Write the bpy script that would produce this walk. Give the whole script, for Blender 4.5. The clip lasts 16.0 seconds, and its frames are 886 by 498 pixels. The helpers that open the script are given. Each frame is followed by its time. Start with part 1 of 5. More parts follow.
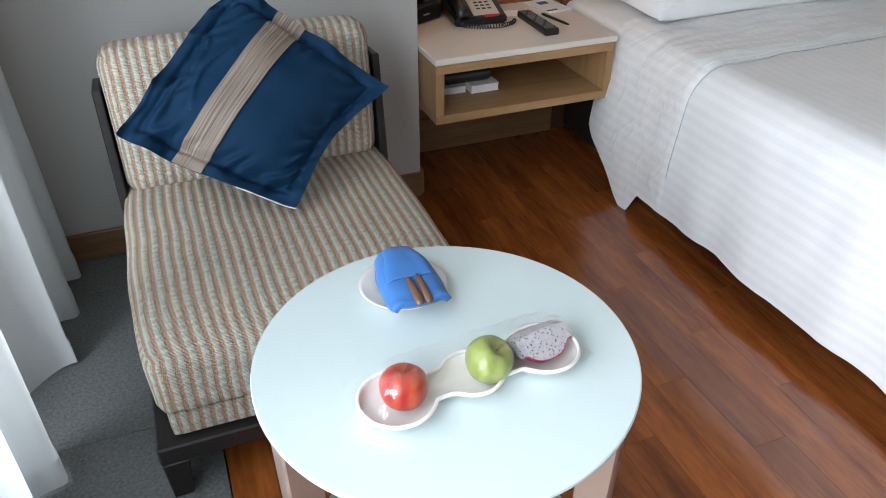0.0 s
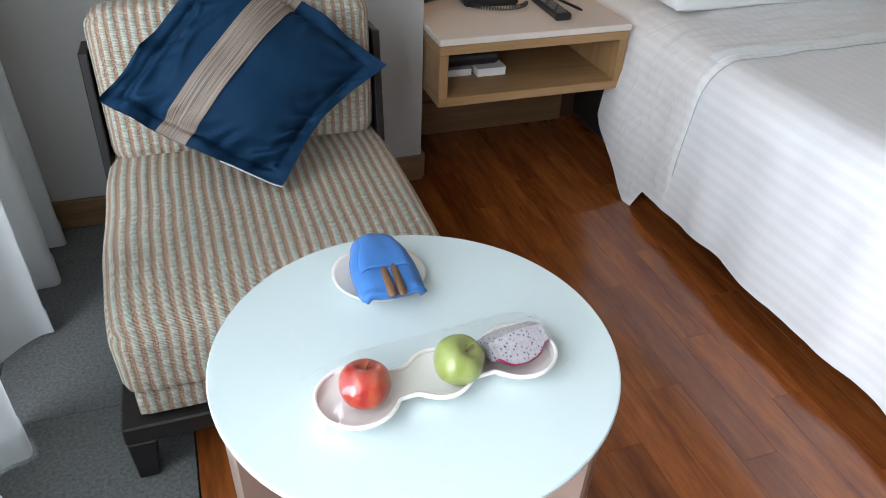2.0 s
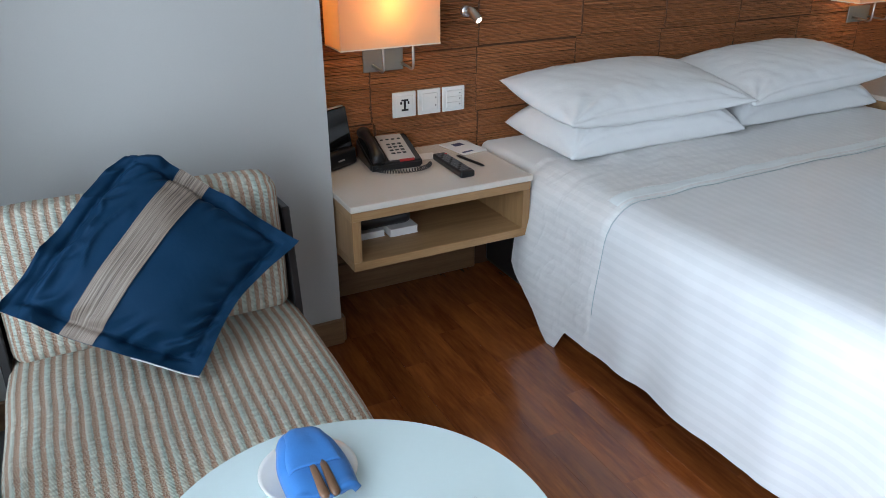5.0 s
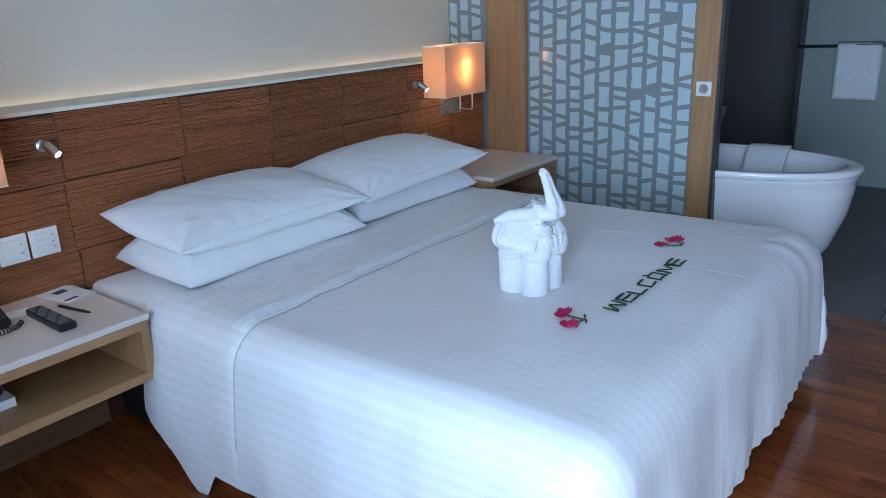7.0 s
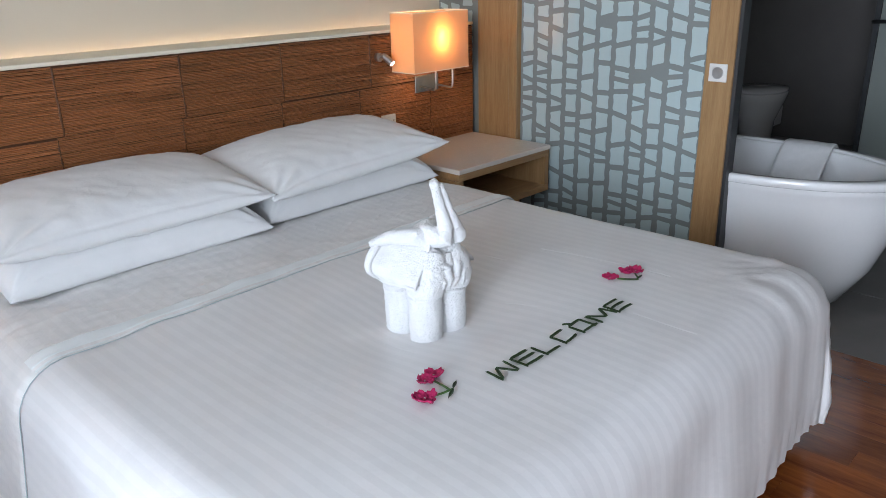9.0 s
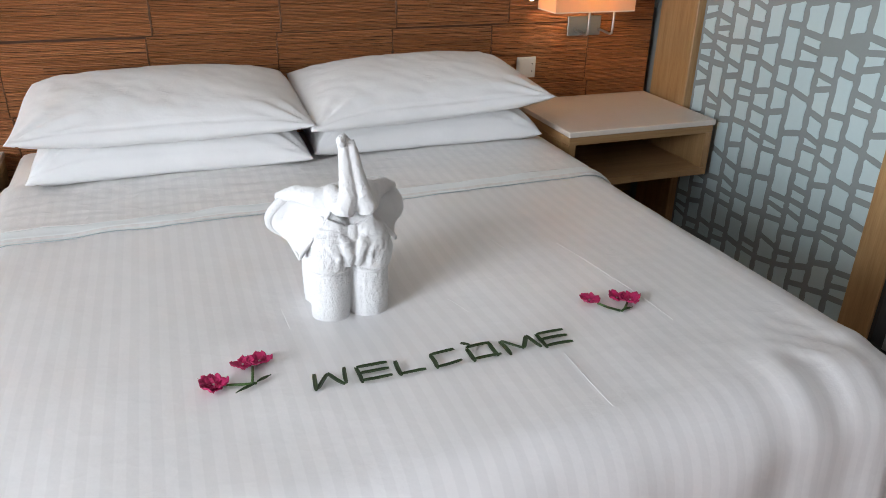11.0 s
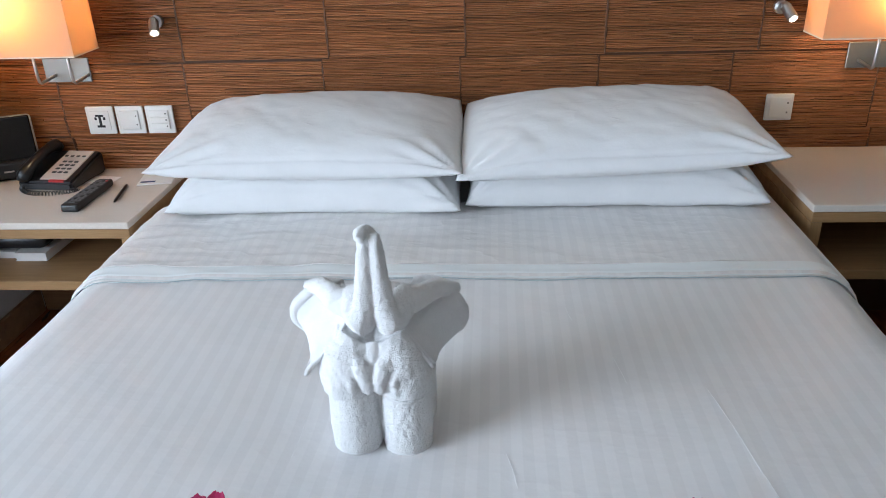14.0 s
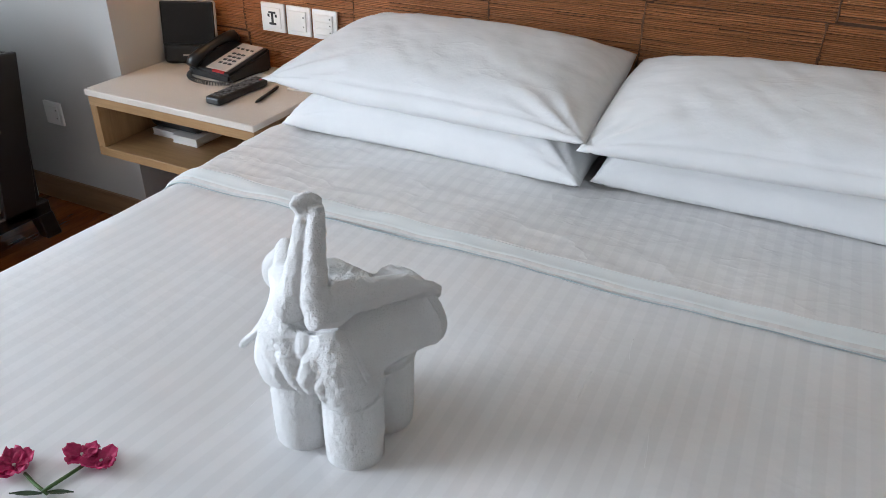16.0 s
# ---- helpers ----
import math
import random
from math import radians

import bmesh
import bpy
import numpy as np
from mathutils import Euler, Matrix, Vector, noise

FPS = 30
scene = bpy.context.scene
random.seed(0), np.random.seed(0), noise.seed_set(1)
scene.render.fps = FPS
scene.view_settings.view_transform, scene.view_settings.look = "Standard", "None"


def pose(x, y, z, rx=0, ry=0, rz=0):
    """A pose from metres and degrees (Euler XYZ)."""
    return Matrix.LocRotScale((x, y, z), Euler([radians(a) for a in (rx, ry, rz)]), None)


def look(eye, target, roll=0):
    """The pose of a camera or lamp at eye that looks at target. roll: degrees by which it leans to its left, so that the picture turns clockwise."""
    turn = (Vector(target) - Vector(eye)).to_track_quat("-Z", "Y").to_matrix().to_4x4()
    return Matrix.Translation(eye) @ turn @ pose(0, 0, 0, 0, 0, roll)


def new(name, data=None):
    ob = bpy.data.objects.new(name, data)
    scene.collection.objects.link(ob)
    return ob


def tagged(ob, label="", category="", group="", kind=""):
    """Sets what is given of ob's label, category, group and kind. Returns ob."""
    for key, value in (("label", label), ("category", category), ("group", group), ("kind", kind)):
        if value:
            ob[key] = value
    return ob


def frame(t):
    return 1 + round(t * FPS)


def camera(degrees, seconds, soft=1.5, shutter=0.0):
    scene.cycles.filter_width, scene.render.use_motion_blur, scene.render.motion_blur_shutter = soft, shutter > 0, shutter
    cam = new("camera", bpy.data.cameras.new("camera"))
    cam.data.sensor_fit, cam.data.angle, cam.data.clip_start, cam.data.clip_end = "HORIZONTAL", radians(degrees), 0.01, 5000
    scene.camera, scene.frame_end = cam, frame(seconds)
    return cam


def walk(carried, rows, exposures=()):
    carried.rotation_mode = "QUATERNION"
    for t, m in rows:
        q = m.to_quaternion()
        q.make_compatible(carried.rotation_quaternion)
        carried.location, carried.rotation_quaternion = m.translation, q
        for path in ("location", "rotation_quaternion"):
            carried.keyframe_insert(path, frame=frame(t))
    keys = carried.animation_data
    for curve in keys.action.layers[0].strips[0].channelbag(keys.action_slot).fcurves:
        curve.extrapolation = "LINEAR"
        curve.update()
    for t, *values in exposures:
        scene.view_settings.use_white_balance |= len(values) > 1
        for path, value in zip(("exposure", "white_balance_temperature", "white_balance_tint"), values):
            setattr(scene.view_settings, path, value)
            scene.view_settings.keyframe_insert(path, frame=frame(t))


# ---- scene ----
cam = camera(61.1, 16.0, soft=0.9)
# seconds, stops, kelvin, tint
EXPOSURES = [
    (0.0, -0.17, 6350, 12), (2.0, -0.19, 6350, 12), (3.0, -0.19, 6600, 13), (5.5, -0.34, 5480, 8), (6.0, -0.38, 5180, 8), (6.5, -0.42, 4980, 9), (7.0, -0.40, 4860, 9),
    (7.5, -0.24, 5680, 12), (8.0, -0.15, 5760, 13), (10.5, 0.14, 6500, 14), (12.5, 0.27, 6300, 12), (14.5, 0.22, 5740, 10), (16.0, 0.26, 6120, 12),
]
PATH = [
    (0, (-2.532, -2.468, 1.31), (-1.927, -0.925, 0.191), -0.0),
    (0.5, (-2.496, -2.463, 1.298), (-1.934, -0.946, 0.123), 0.3),
    (1, (-2.509, -2.439, 1.295), (-1.908, -0.963, 0.087), 1.1),
    (1.5, (-2.489, -2.439, 1.297), (-1.871, -0.947, 0.116), 2.0),
    (2, (-2.46, -2.429, 1.284), (-1.894, -0.899, 0.127), 2.5),
    (2.5, (-2.45, -2.424, 1.27), (-1.944, -0.876, 0.109), 2.1),
    (3, (-2.448, -2.408, 1.274), (-1.937, -0.853, 0.124), 1.3),
    (5.5, (-2.441, -2.381, 1.35), (-1.469, -0.801, 0.604), -0.8),
    (6, (-2.43, -2.375, 1.358), (-1.265, -0.896, 0.684), -1.5),
    (6.5, (-2.343, -2.382, 1.355), (-0.958, -1.087, 0.718), -1.8),
    (7, (-2.208, -2.422, 1.362), (-0.717, -1.241, 0.742), -2.3),
    (7.5, (-2.055, -2.448, 1.357), (-0.545, -1.29, 0.74), -3.0),
    (8, (-1.882, -2.402, 1.356), (-0.379, -1.244, 0.722), -2.9),
    (10.5, (-0.819, -2.647, 1.3), (-0.025, -1.006, 0.476), 1.5),
    (11, (-0.627, -2.656, 1.301), (0.013, -0.963, 0.449), 1.3),
    (11.5, (-0.489, -2.609, 1.31), (-0.005, -0.864, 0.461), 0.6),
    (12, (-0.35, -2.584, 1.296), (-0.076, -0.803, 0.428), 0.8),
    (12.5, (-0.283, -2.538, 1.295), (-0.143, -0.76, 0.389), -0.2),
    (13, (-0.269, -2.443, 1.307), (-0.169, -0.66, 0.405), -1.4),
    (13.5, (-0.229, -2.338, 1.308), (-0.202, -0.538, 0.435), -1.7),
    (14, (-0.143, -2.27, 1.308), (-0.282, -0.467, 0.454), -2.0),
    (14.5, (-0.071, -2.173, 1.303), (-0.364, -0.387, 0.45), -2.2),
    (15, (-0.014, -2.055, 1.309), (-0.462, -0.298, 0.463), -1.6),
    (15.5, (0.066, -1.959, 1.29), (-0.574, -0.282, 0.409), 0.2),
    (16, (0.141, -1.931, 1.268), (-0.608, -0.377, 0.256), 1.2),
]
walk(cam, [(t, look(eye, target, roll)) for t, eye, target, roll in PATH], EXPOSURES)
# ---------- world, sun, large lights ----------
world = bpy.data.worlds.new("sky")
scene.world = world
world.use_nodes = True
wn = world.node_tree
sky = wn.nodes.new("ShaderNodeTexSky")
sky.sky_type = 'NISHITA'
sky.sun_disc = False
sky.sun_elevation, sky.sun_rotation = radians(48), radians(80)
wn.links.new(sky.outputs[0], wn.nodes["Background"].inputs[0])
wn.nodes["Background"].inputs[1].default_value = 0.12
sun = new("sun", bpy.data.lights.new("sun", 'SUN'))
sun.data.energy, sun.data.angle, sun.data.color = 2.0, radians(0.6), (1.0, 0.95, 0.88)
sun.matrix_world = look((30, 6, 34), (0, 0, 0))
sun["category"] = "sun"


def area_lamp(name, eye, target, w, h, watts, color, spread=radians(180)):
    ob = new(name, bpy.data.lights.new(name, 'AREA'))
    ob.data.shape, ob.data.size, ob.data.size_y = 'RECTANGLE', w, h
    ob.data.energy, ob.data.color = watts, color
    ob.data.spread = spread
    ob.matrix_world = look(eye, target)
    return ob


WINDOW_WATTS = 176.0
area_lamp("window_daylight", (-3.36, -2.48, 1.28), (0, -2.48, 1.15), 2.6, 1.9, WINDOW_WATTS, (0.86, 0.94, 1.0), radians(150))

# ---------- materials ----------


class Nodes:
    def __init__(self, name):
        self.m = bpy.data.materials.new(name)
        self.m.use_nodes = True
        self.t = self.m.node_tree
        self.b = self.t.nodes["Principled BSDF"]

    def add(self, kind, **kw):
        n = self.t.nodes.new(kind)
        for k, v in kw.items():
            n.inputs[k].default_value = v
        return n

    def link(self, a, b):
        self.t.links.new(a, b)

    def coords(self, scale=(1, 1, 1), uv=False, rot=(0, 0, 0)):
        c = self.add("ShaderNodeTexCoord")
        mp = self.add("ShaderNodeMapping")
        mp.inputs["Scale"].default_value = scale
        mp.inputs["Rotation"].default_value = rot
        self.link(c.outputs["UV" if uv else "Object"], mp.inputs["Vector"])
        return mp.outputs["Vector"]

    def noise(self, scale, vec=None, detail=4.0, rough=0.55):
        n = self.add("ShaderNodeTexNoise", Scale=scale, Detail=detail, Roughness=rough)
        self.link(vec if vec else self.coords(), n.inputs["Vector"])
        return n.outputs["Fac"]

    def ramp(self, fac, stops):
        r = self.add("ShaderNodeValToRGB")
        e = r.color_ramp.elements
        while len(e) < len(stops):
            e.new(0.5)
        for el, (p, c) in zip(e, stops):
            el.position, el.color = p, (*c, 1) if len(c) == 3 else c
        self.link(fac, r.inputs["Fac"])
        return r.outputs["Color"]

    def mix(self, fac, a, b, blend='MIX'):
        n = self.add("ShaderNodeMix")
        n.data_type, n.blend_type = 'RGBA', blend
        for sock, v in ((n.inputs[0], fac), (n.inputs[6], a), (n.inputs[7], b)):
            if hasattr(v, "links"):
                self.link(v, sock)
            elif isinstance(v, (int, float)):
                sock.default_value = v
            else:
                sock.default_value = (*v, 1)
        return n.outputs[2]

    def math(self, op, a, b=0.0):
        n = self.add("ShaderNodeMath")
        n.operation = op
        for sock, v in zip(n.inputs, (a, b)):
            if hasattr(v, "links"):
                self.link(v, sock)
            else:
                sock.default_value = v
        return n.outputs[0]

    def bump(self, height, strength=0.3, distance=0.002):
        n = self.add("ShaderNodeBump", Strength=strength, Distance=distance)
        self.link(height, n.inputs["Height"])
        if self.b.inputs["Normal"].links:
            self.link(self.b.inputs["Normal"].links[0].from_socket, n.inputs["Normal"])
        self.link(n.outputs[0], self.b.inputs["Normal"])

    def color(self, c):
        if hasattr(c, "links"):
            self.link(c, self.b.inputs["Base Color"])
        else:
            self.b.inputs["Base Color"].default_value = (*c, 1)

    def rough(self, r):
        if hasattr(r, "links"):
            self.link(r, self.b.inputs["Roughness"])
        else:
            self.b.inputs["Roughness"].default_value = r


def shade(c, k):
    return tuple(min(1.0, v * k) for v in c)


def plain(name, c, rough=0.5, metal=0.0, var=0.08, scale=6.0, fine=90.0, bump=0.15, dist=0.001, spec=0.5, coat=0.0):
    """A surface with soft large stains and a fine grain."""
    n = Nodes(name)
    big, small = n.noise(scale), n.noise(fine, detail=3)
    f = n.math('ADD', n.math('MULTIPLY', big, 0.65), n.math('MULTIPLY', small, 0.35))
    n.color(n.ramp(f, [(0.3, shade(c, 1 - var)), (0.7, shade(c, 1 + var))]))
    n.rough(n.math('ADD', n.math('MULTIPLY', small, 0.12), rough - 0.06))
    n.b.inputs["Metallic"].default_value = metal
    n.b.inputs["Specular IOR Level"].default_value = spec
    n.b.inputs["Coat Weight"].default_value = coat
    if bump:
        n.bump(small, bump, dist)
    return n.m


def wood(name, dark, light, axis=(1, 14, 14), rough=0.45, spread=0.25, scale=3.0, coat=0.0, bump=0.12):
    n = Nodes(name)
    info = n.add("ShaderNodeObjectInfo")
    shift = n.add("ShaderNodeVectorMath")
    shift.operation = 'ADD'
    n.link(n.coords(axis), shift.inputs[0])
    comb = n.add("ShaderNodeCombineXYZ")
    for k in range(3):
        n.link(n.math('MULTIPLY', info.outputs["Random"], 37.0 + 11 * k), comb.inputs[k])
    n.link(comb.outputs[0], shift.inputs[1])
    g = n.noise(scale, shift.outputs[0], 8, 0.62)
    fine = n.noise(scale * 7, shift.outputs[0], 3)
    c = n.ramp(n.math('ADD', n.math('MULTIPLY', g, 0.7), n.math('MULTIPLY', fine, 0.3)), [(0.34, dark), (0.66, light)])
    v = n.math('ADD', n.math('MULTIPLY', info.outputs["Random"], spread), 1.0 - spread / 2)
    comb2 = n.add("ShaderNodeCombineXYZ")
    for k in range(3):
        n.link(v, comb2.inputs[k])
    n.color(n.mix(1.0, c, comb2.outputs[0], 'MULTIPLY'))
    n.rough(n.math('ADD', n.math('MULTIPLY', fine, 0.15), rough - 0.07))
    n.b.inputs["Coat Weight"].default_value = coat
    n.b.inputs["Coat Roughness"].default_value = 0.12
    n.bump(fine, bump, 0.0008)
    return n.m


def linen(name, c, rough=0.6, stripe=0.0, pitch=0.03, wrinkle=0.25, sheen=0.2, spec=0.35, ridge=0.0):
    """Cotton with a weave, soft creases and, where asked, satin stripes along the cloth."""
    n = Nodes(name)
    weave = n.noise(900.0, detail=2)
    crease = n.noise(9.0, detail=5, rough=0.6)
    base = n.ramp(crease, [(0.3, shade(c, 0.965)), (0.7, shade(c, 1.02))])
    if stripe:
        vec = n.coords(uv=True)
        sep = n.add("ShaderNodeSeparateXYZ")
        n.link(vec, sep.inputs[0])
        s = n.math('SINE', n.math('MULTIPLY', sep.outputs[0], 2 * math.pi / pitch))
        s = n.math('ADD', n.math('MULTIPLY', s, 3.0), 0.5)
        k = n.add("ShaderNodeClamp")
        n.link(s, k.inputs[0])
        base = n.mix(k.outputs[0], base, n.mix(1.0, base, (1 - stripe,) * 3, 'MULTIPLY'))
        n.rough(n.math('ADD', n.math('MULTIPLY', k.outputs[0], -0.20), rough))
    else:
        n.rough(rough)
    n.color(base)
    n.b.inputs["Sheen Weight"].default_value = sheen
    n.b.inputs["Specular IOR Level"].default_value = spec
    n.bump(weave, 0.12, 0.0004)
    n.bump(crease, wrinkle, 0.006)
    if ridge:
        fold = n.math('ABSOLUTE', n.math('SUBTRACT', n.noise(5.5, n.coords((1.0, 2.1, 1.4)), 3, 0.45), 0.5))
        fold = n.math('POWER', n.math('SUBTRACT', 1.0, n.math('MINIMUM', n.math('MULTIPLY', fold, 7.0), 1.0)), 2.0)
        n.bump(fold, ridge, 0.006)
    return n.m


M_WALL = plain("wall_paint", (0.45, 0.438, 0.42), 0.7, var=0.03, scale=2, fine=220, bump=0.08)
M_UPPER = plain("upper_wall_paint", (0.75, 0.66, 0.53), 0.75, var=0.03, scale=2, fine=220, bump=0.08)
# for the unseen south and east walls: dark colour chosen to weaken bounced light
M_FARWALL = plain("dark_low_bounce_wall", (0.20, 0.17, 0.14), 0.7, var=0.04, scale=2, fine=220, bump=0.08)
M_CEIL = plain("ceiling_paint", (0.56, 0.55, 0.53), 0.8, var=0.02)
M_LEDGE = plain("ledge_paint", (0.85, 0.77, 0.61), 0.5, var=0.03)
M_OAK = wood("oak_veneer", (0.27, 0.150, 0.060), (0.405, 0.245, 0.112), (14, 14, 1), 0.42, 0.08)
M_OAKX = wood("oak_veneer_flat", (0.27, 0.150, 0.060), (0.405, 0.245, 0.112), (1, 14, 14), 0.42, 0.08)
M_BASE = wood("baseboard_wood", (0.17, 0.09, 0.04), (0.27, 0.155, 0.075), (1, 14, 14), 0.45, 0.05)
M_FLOOR = wood("merbau_floor", (0.115, 0.027, 0.007), (0.31, 0.090, 0.020), (5, 0.6, 5), 0.17, 0.40, 3.0, coat=0.5, bump=0.04)
M_STONE = plain("slate_tile", (0.125, 0.130, 0.126), 0.55, var=0.55, scale=130, fine=420, bump=0.5, dist=0.002)
M_GROUT = plain("grout", (0.03, 0.032, 0.033), 0.8)
M_BATHFLOOR = plain("bathroom_tile", (0.155, 0.143, 0.135), 0.5, var=0.15, scale=6, fine=120)
M_BATHWALL = plain("bathroom_wall", (0.135, 0.120, 0.112), 0.6, var=0.08, scale=4)
M_TOP = plain("stone_top", (0.68, 0.615, 0.545), 0.26, var=0.04, scale=5, fine=300, bump=0.006)
M_DUVET = linen("duvet_satin", (0.80, 0.79, 0.79), 0.55, 0.050, 0.034, spec=0.6, wrinkle=0.35, ridge=0.05)
M_FOLD = linen("duvet_reverse", (0.79, 0.77, 0.755), 0.56, 0.055, 0.034, wrinkle=0.6, ridge=0.22)
M_PIPING = plain("grey_blue_piping", (0.46, 0.53, 0.55), 0.6)
M_HEMBAND = linen("hem_satin", (0.83, 0.86, 0.86), 0.5, wrinkle=0.3)
M_SHEET = linen("sheet_cotton", (0.82, 0.81, 0.80), 0.6)
M_PILLOW = linen("pillow_cotton", (0.84, 0.84, 0.84), 0.55, wrinkle=0.5, ridge=0.10)
M_BLACK = plain("black_plastic", (0.012, 0.012, 0.013), 0.32, var=0.2, bump=0.05)
M_DARKWOOD = plain("black_stained_wood", (0.014, 0.012, 0.012), 0.38, var=0.25, bump=0.1)
M_GLOSS = plain("gloss_black", (0.008, 0.008, 0.009), 0.07, var=0.05, bump=0.0)
M_KEY = plain("pale_keypad", (0.50, 0.44, 0.40), 0.4, var=0.04)
M_KEYDARK = plain("dark_keys", (0.03, 0.03, 0.032), 0.5)
M_KEYGREY = plain("grey_keys", (0.16, 0.16, 0.17), 0.5)
M_RED = plain("red_panel", (0.42, 0.02, 0.02), 0.35)
M_WHITEPL = plain("white_plastic", (0.76, 0.75, 0.72), 0.35, var=0.03, bump=0.02)
M_SILVER = plain("silver_plastic", (0.52, 0.52, 0.52), 0.4, 0.2)
M_SATIN = plain("satin_steel", (0.30, 0.31, 0.30), 0.5, 0.9, var=0.04, bump=0.0)
M_CHROME = plain("brushed_steel", (0.55, 0.54, 0.53), 0.34, 1.0, var=0.04, bump=0.0)
M_PAPER = plain("paper", (0.78, 0.76, 0.74), 0.6, var=0.03)
M_INK = plain("navy_print", (0.05, 0.06, 0.14), 0.6)
M_TABLE = plain("white_back_painted_glass", (0.61, 0.70, 0.70), 0.15, var=0.015, bump=0.0, coat=0.2)
M_LEGWOOD = plain("bronze_painted_steel", (0.30, 0.215, 0.175), 0.36, 0.35, var=0.05, bump=0.02)
M_CERAMIC = plain("white_ceramic", (0.80, 0.77, 0.73), 0.14, var=0.02, bump=0.0, coat=0.4)
M_TUB = plain("white_acrylic", (0.87, 0.87, 0.87), 0.16, var=0.02, bump=0.0, coat=0.4)
M_BLUE = linen("blue_cotton", (0.0070, 0.031, 0.072), 0.68, wrinkle=0.5, sheen=0.0, spec=0.10)
M_NAPKIN = linen("blue_napkin", (0.045, 0.17, 0.46), 0.6, wrinkle=0.4, sheen=0.1)
M_CUTLERY = wood("cutlery_handle", (0.10, 0.05, 0.025), (0.20, 0.11, 0.06), (14, 1, 14), 0.35)
M_LEAF = plain("leaf_strip", (0.018, 0.042, 0.011), 0.42, var=0.35, scale=40, fine=200)
M_STEM = plain("flower_stem", (0.06, 0.13, 0.03), 0.5, var=0.25, scale=40)
M_PETAL = plain("bougainvillea_petal", (0.46, 0.012, 0.10), 0.55, var=0.35, scale=60, fine=300)
M_THREAD = plain("white_thread", (0.80, 0.80, 0.80), 0.6)
M_GREYFRAME = plain("dark_metal", (0.07, 0.072, 0.075), 0.4, 0.6)


def towel_material():
    n = Nodes("white_terry")
    loops = n.noise(420.0, detail=3, rough=0.7)
    soft = n.noise(30.0, detail=4)
    n.color(n.ramp(soft, [(0.3, (0.86, 0.86, 0.86)), (0.7, (0.92, 0.92, 0.92))]))
    n.rough(0.9)
    n.b.inputs["Sheen Weight"].default_value = 0.35
    n.bump(soft, 0.35, 0.004)
    n.bump(loops, 1.0, 0.0032)
    return n.m


M_TERRY = towel_material()


def reed_material():
    n = Nodes("stained_reed")
    geo = n.add("ShaderNodeNewGeometry")
    info = n.add("ShaderNodeObjectInfo")
    grain = n.noise(5.0, n.coords((2.4, 60, 60)), 6, 0.7)
    c = n.ramp(grain, [(0.32, (0.265, 0.092, 0.030)), (0.68, (0.545, 0.236, 0.094))])
    v = n.math('ADD', n.math('MULTIPLY', geo.outputs["Random Per Island"], 0.30), 0.84)
    v = n.math('MULTIPLY', v, n.math('ADD', n.math('MULTIPLY', info.outputs["Random"], 0.22), 0.90))
    comb = n.add("ShaderNodeCombineXYZ")
    for k in range(3):
        n.link(v, comb.inputs[k])
    n.color(n.mix(1.0, c, comb.outputs[0], 'MULTIPLY'))
    n.rough(0.42)
    n.bump(grain, 0.2, 0.001)
    return n.m


M_REED = reed_material()
M_REEDGAP = plain("reed_backing", (0.075, 0.03, 0.012), 0.7)
M_SEAM = plain("seam_cord", (0.10, 0.042, 0.018), 0.6, var=0.4, scale=14)


def chair_fabric():
    n = Nodes("striped_upholstery")
    vec = n.coords(uv=True)
    sep = n.add("ShaderNodeSeparateXYZ")
    n.link(vec, sep.inputs[0])
    u, v = sep.outputs[0], sep.outputs[1]
    wav = n.math('MULTIPLY', n.noise(1.0, n.coords((60, 140, 1), uv=True), 2), 2.0)
    s = n.math('SINE', n.math('ADD', n.math('MULTIPLY', u, 2 * math.pi / 0.0225), wav))
    k = n.add("ShaderNodeClamp")
    n.link(n.math('ADD', n.math('MULTIPLY', s, 2.2), 0.85), k.inputs[0])
    tint = n.noise(1.0, n.coords((75, 5, 1), uv=True), 2)
    # brown bands of flecked yarn between pale ribbed bands
    fleck = n.noise(1.0, n.coords((430, 300, 1), uv=True), 3, 0.7)
    warm = n.ramp(fleck, [(0.36, (0.16, 0.080, 0.046)), (0.50, (0.38, 0.225, 0.145)), (0.66, (0.62, 0.53, 0.43))])
    rib = n.math('SINE', n.math('ADD', n.math('MULTIPLY', v, 2 * math.pi / 0.0036), n.math('MULTIPLY', n.noise(30.0, vec), 5.0)))
    block = n.noise(1.0, n.coords((44, 105, 1), uv=True), 1)
    pale = n.ramp(tint, [(0.35, (0.66, 0.60, 0.49)), (0.65, (0.53, 0.60, 0.53))])
    dim = n.ramp(n.math('ADD', n.math('MULTIPLY', rib, 0.22), n.math('ADD', n.math('MULTIPLY', block, 0.9), 0.05)), [(0.25, (0.50, 0.50, 0.48)), (0.75, (1.08, 1.08, 1.08))])
    cool = n.mix(1.0, pale, dim, 'MULTIPLY')
    n.color(n.mix(k.outputs[0], warm, cool))
    n.rough(0.85)
    n.bump(rib, 0.5, 0.0012)
    n.bump(s, 0.6, 0.0022)
    n.bump(n.noise(700.0), 0.2, 0.0006)
    return n.m


M_CHAIR = chair_fabric()


def band_material():
    n = Nodes("woven_band")
    vec = n.coords(uv=True)
    lines = n.noise(1.0, n.coords((420, 3, 1), uv=True), 3, 0.65)
    n.color(n.ramp(lines, [(0.34, (0.05, 0.035, 0.028)), (0.44, (0.17, 0.13, 0.10)), (0.56, (0.30, 0.235, 0.19)), (0.68, (0.42, 0.36, 0.29))]))
    n.rough(0.6)
    n.bump(lines, 0.6, 0.001)
    return n.m


M_BAND = band_material()


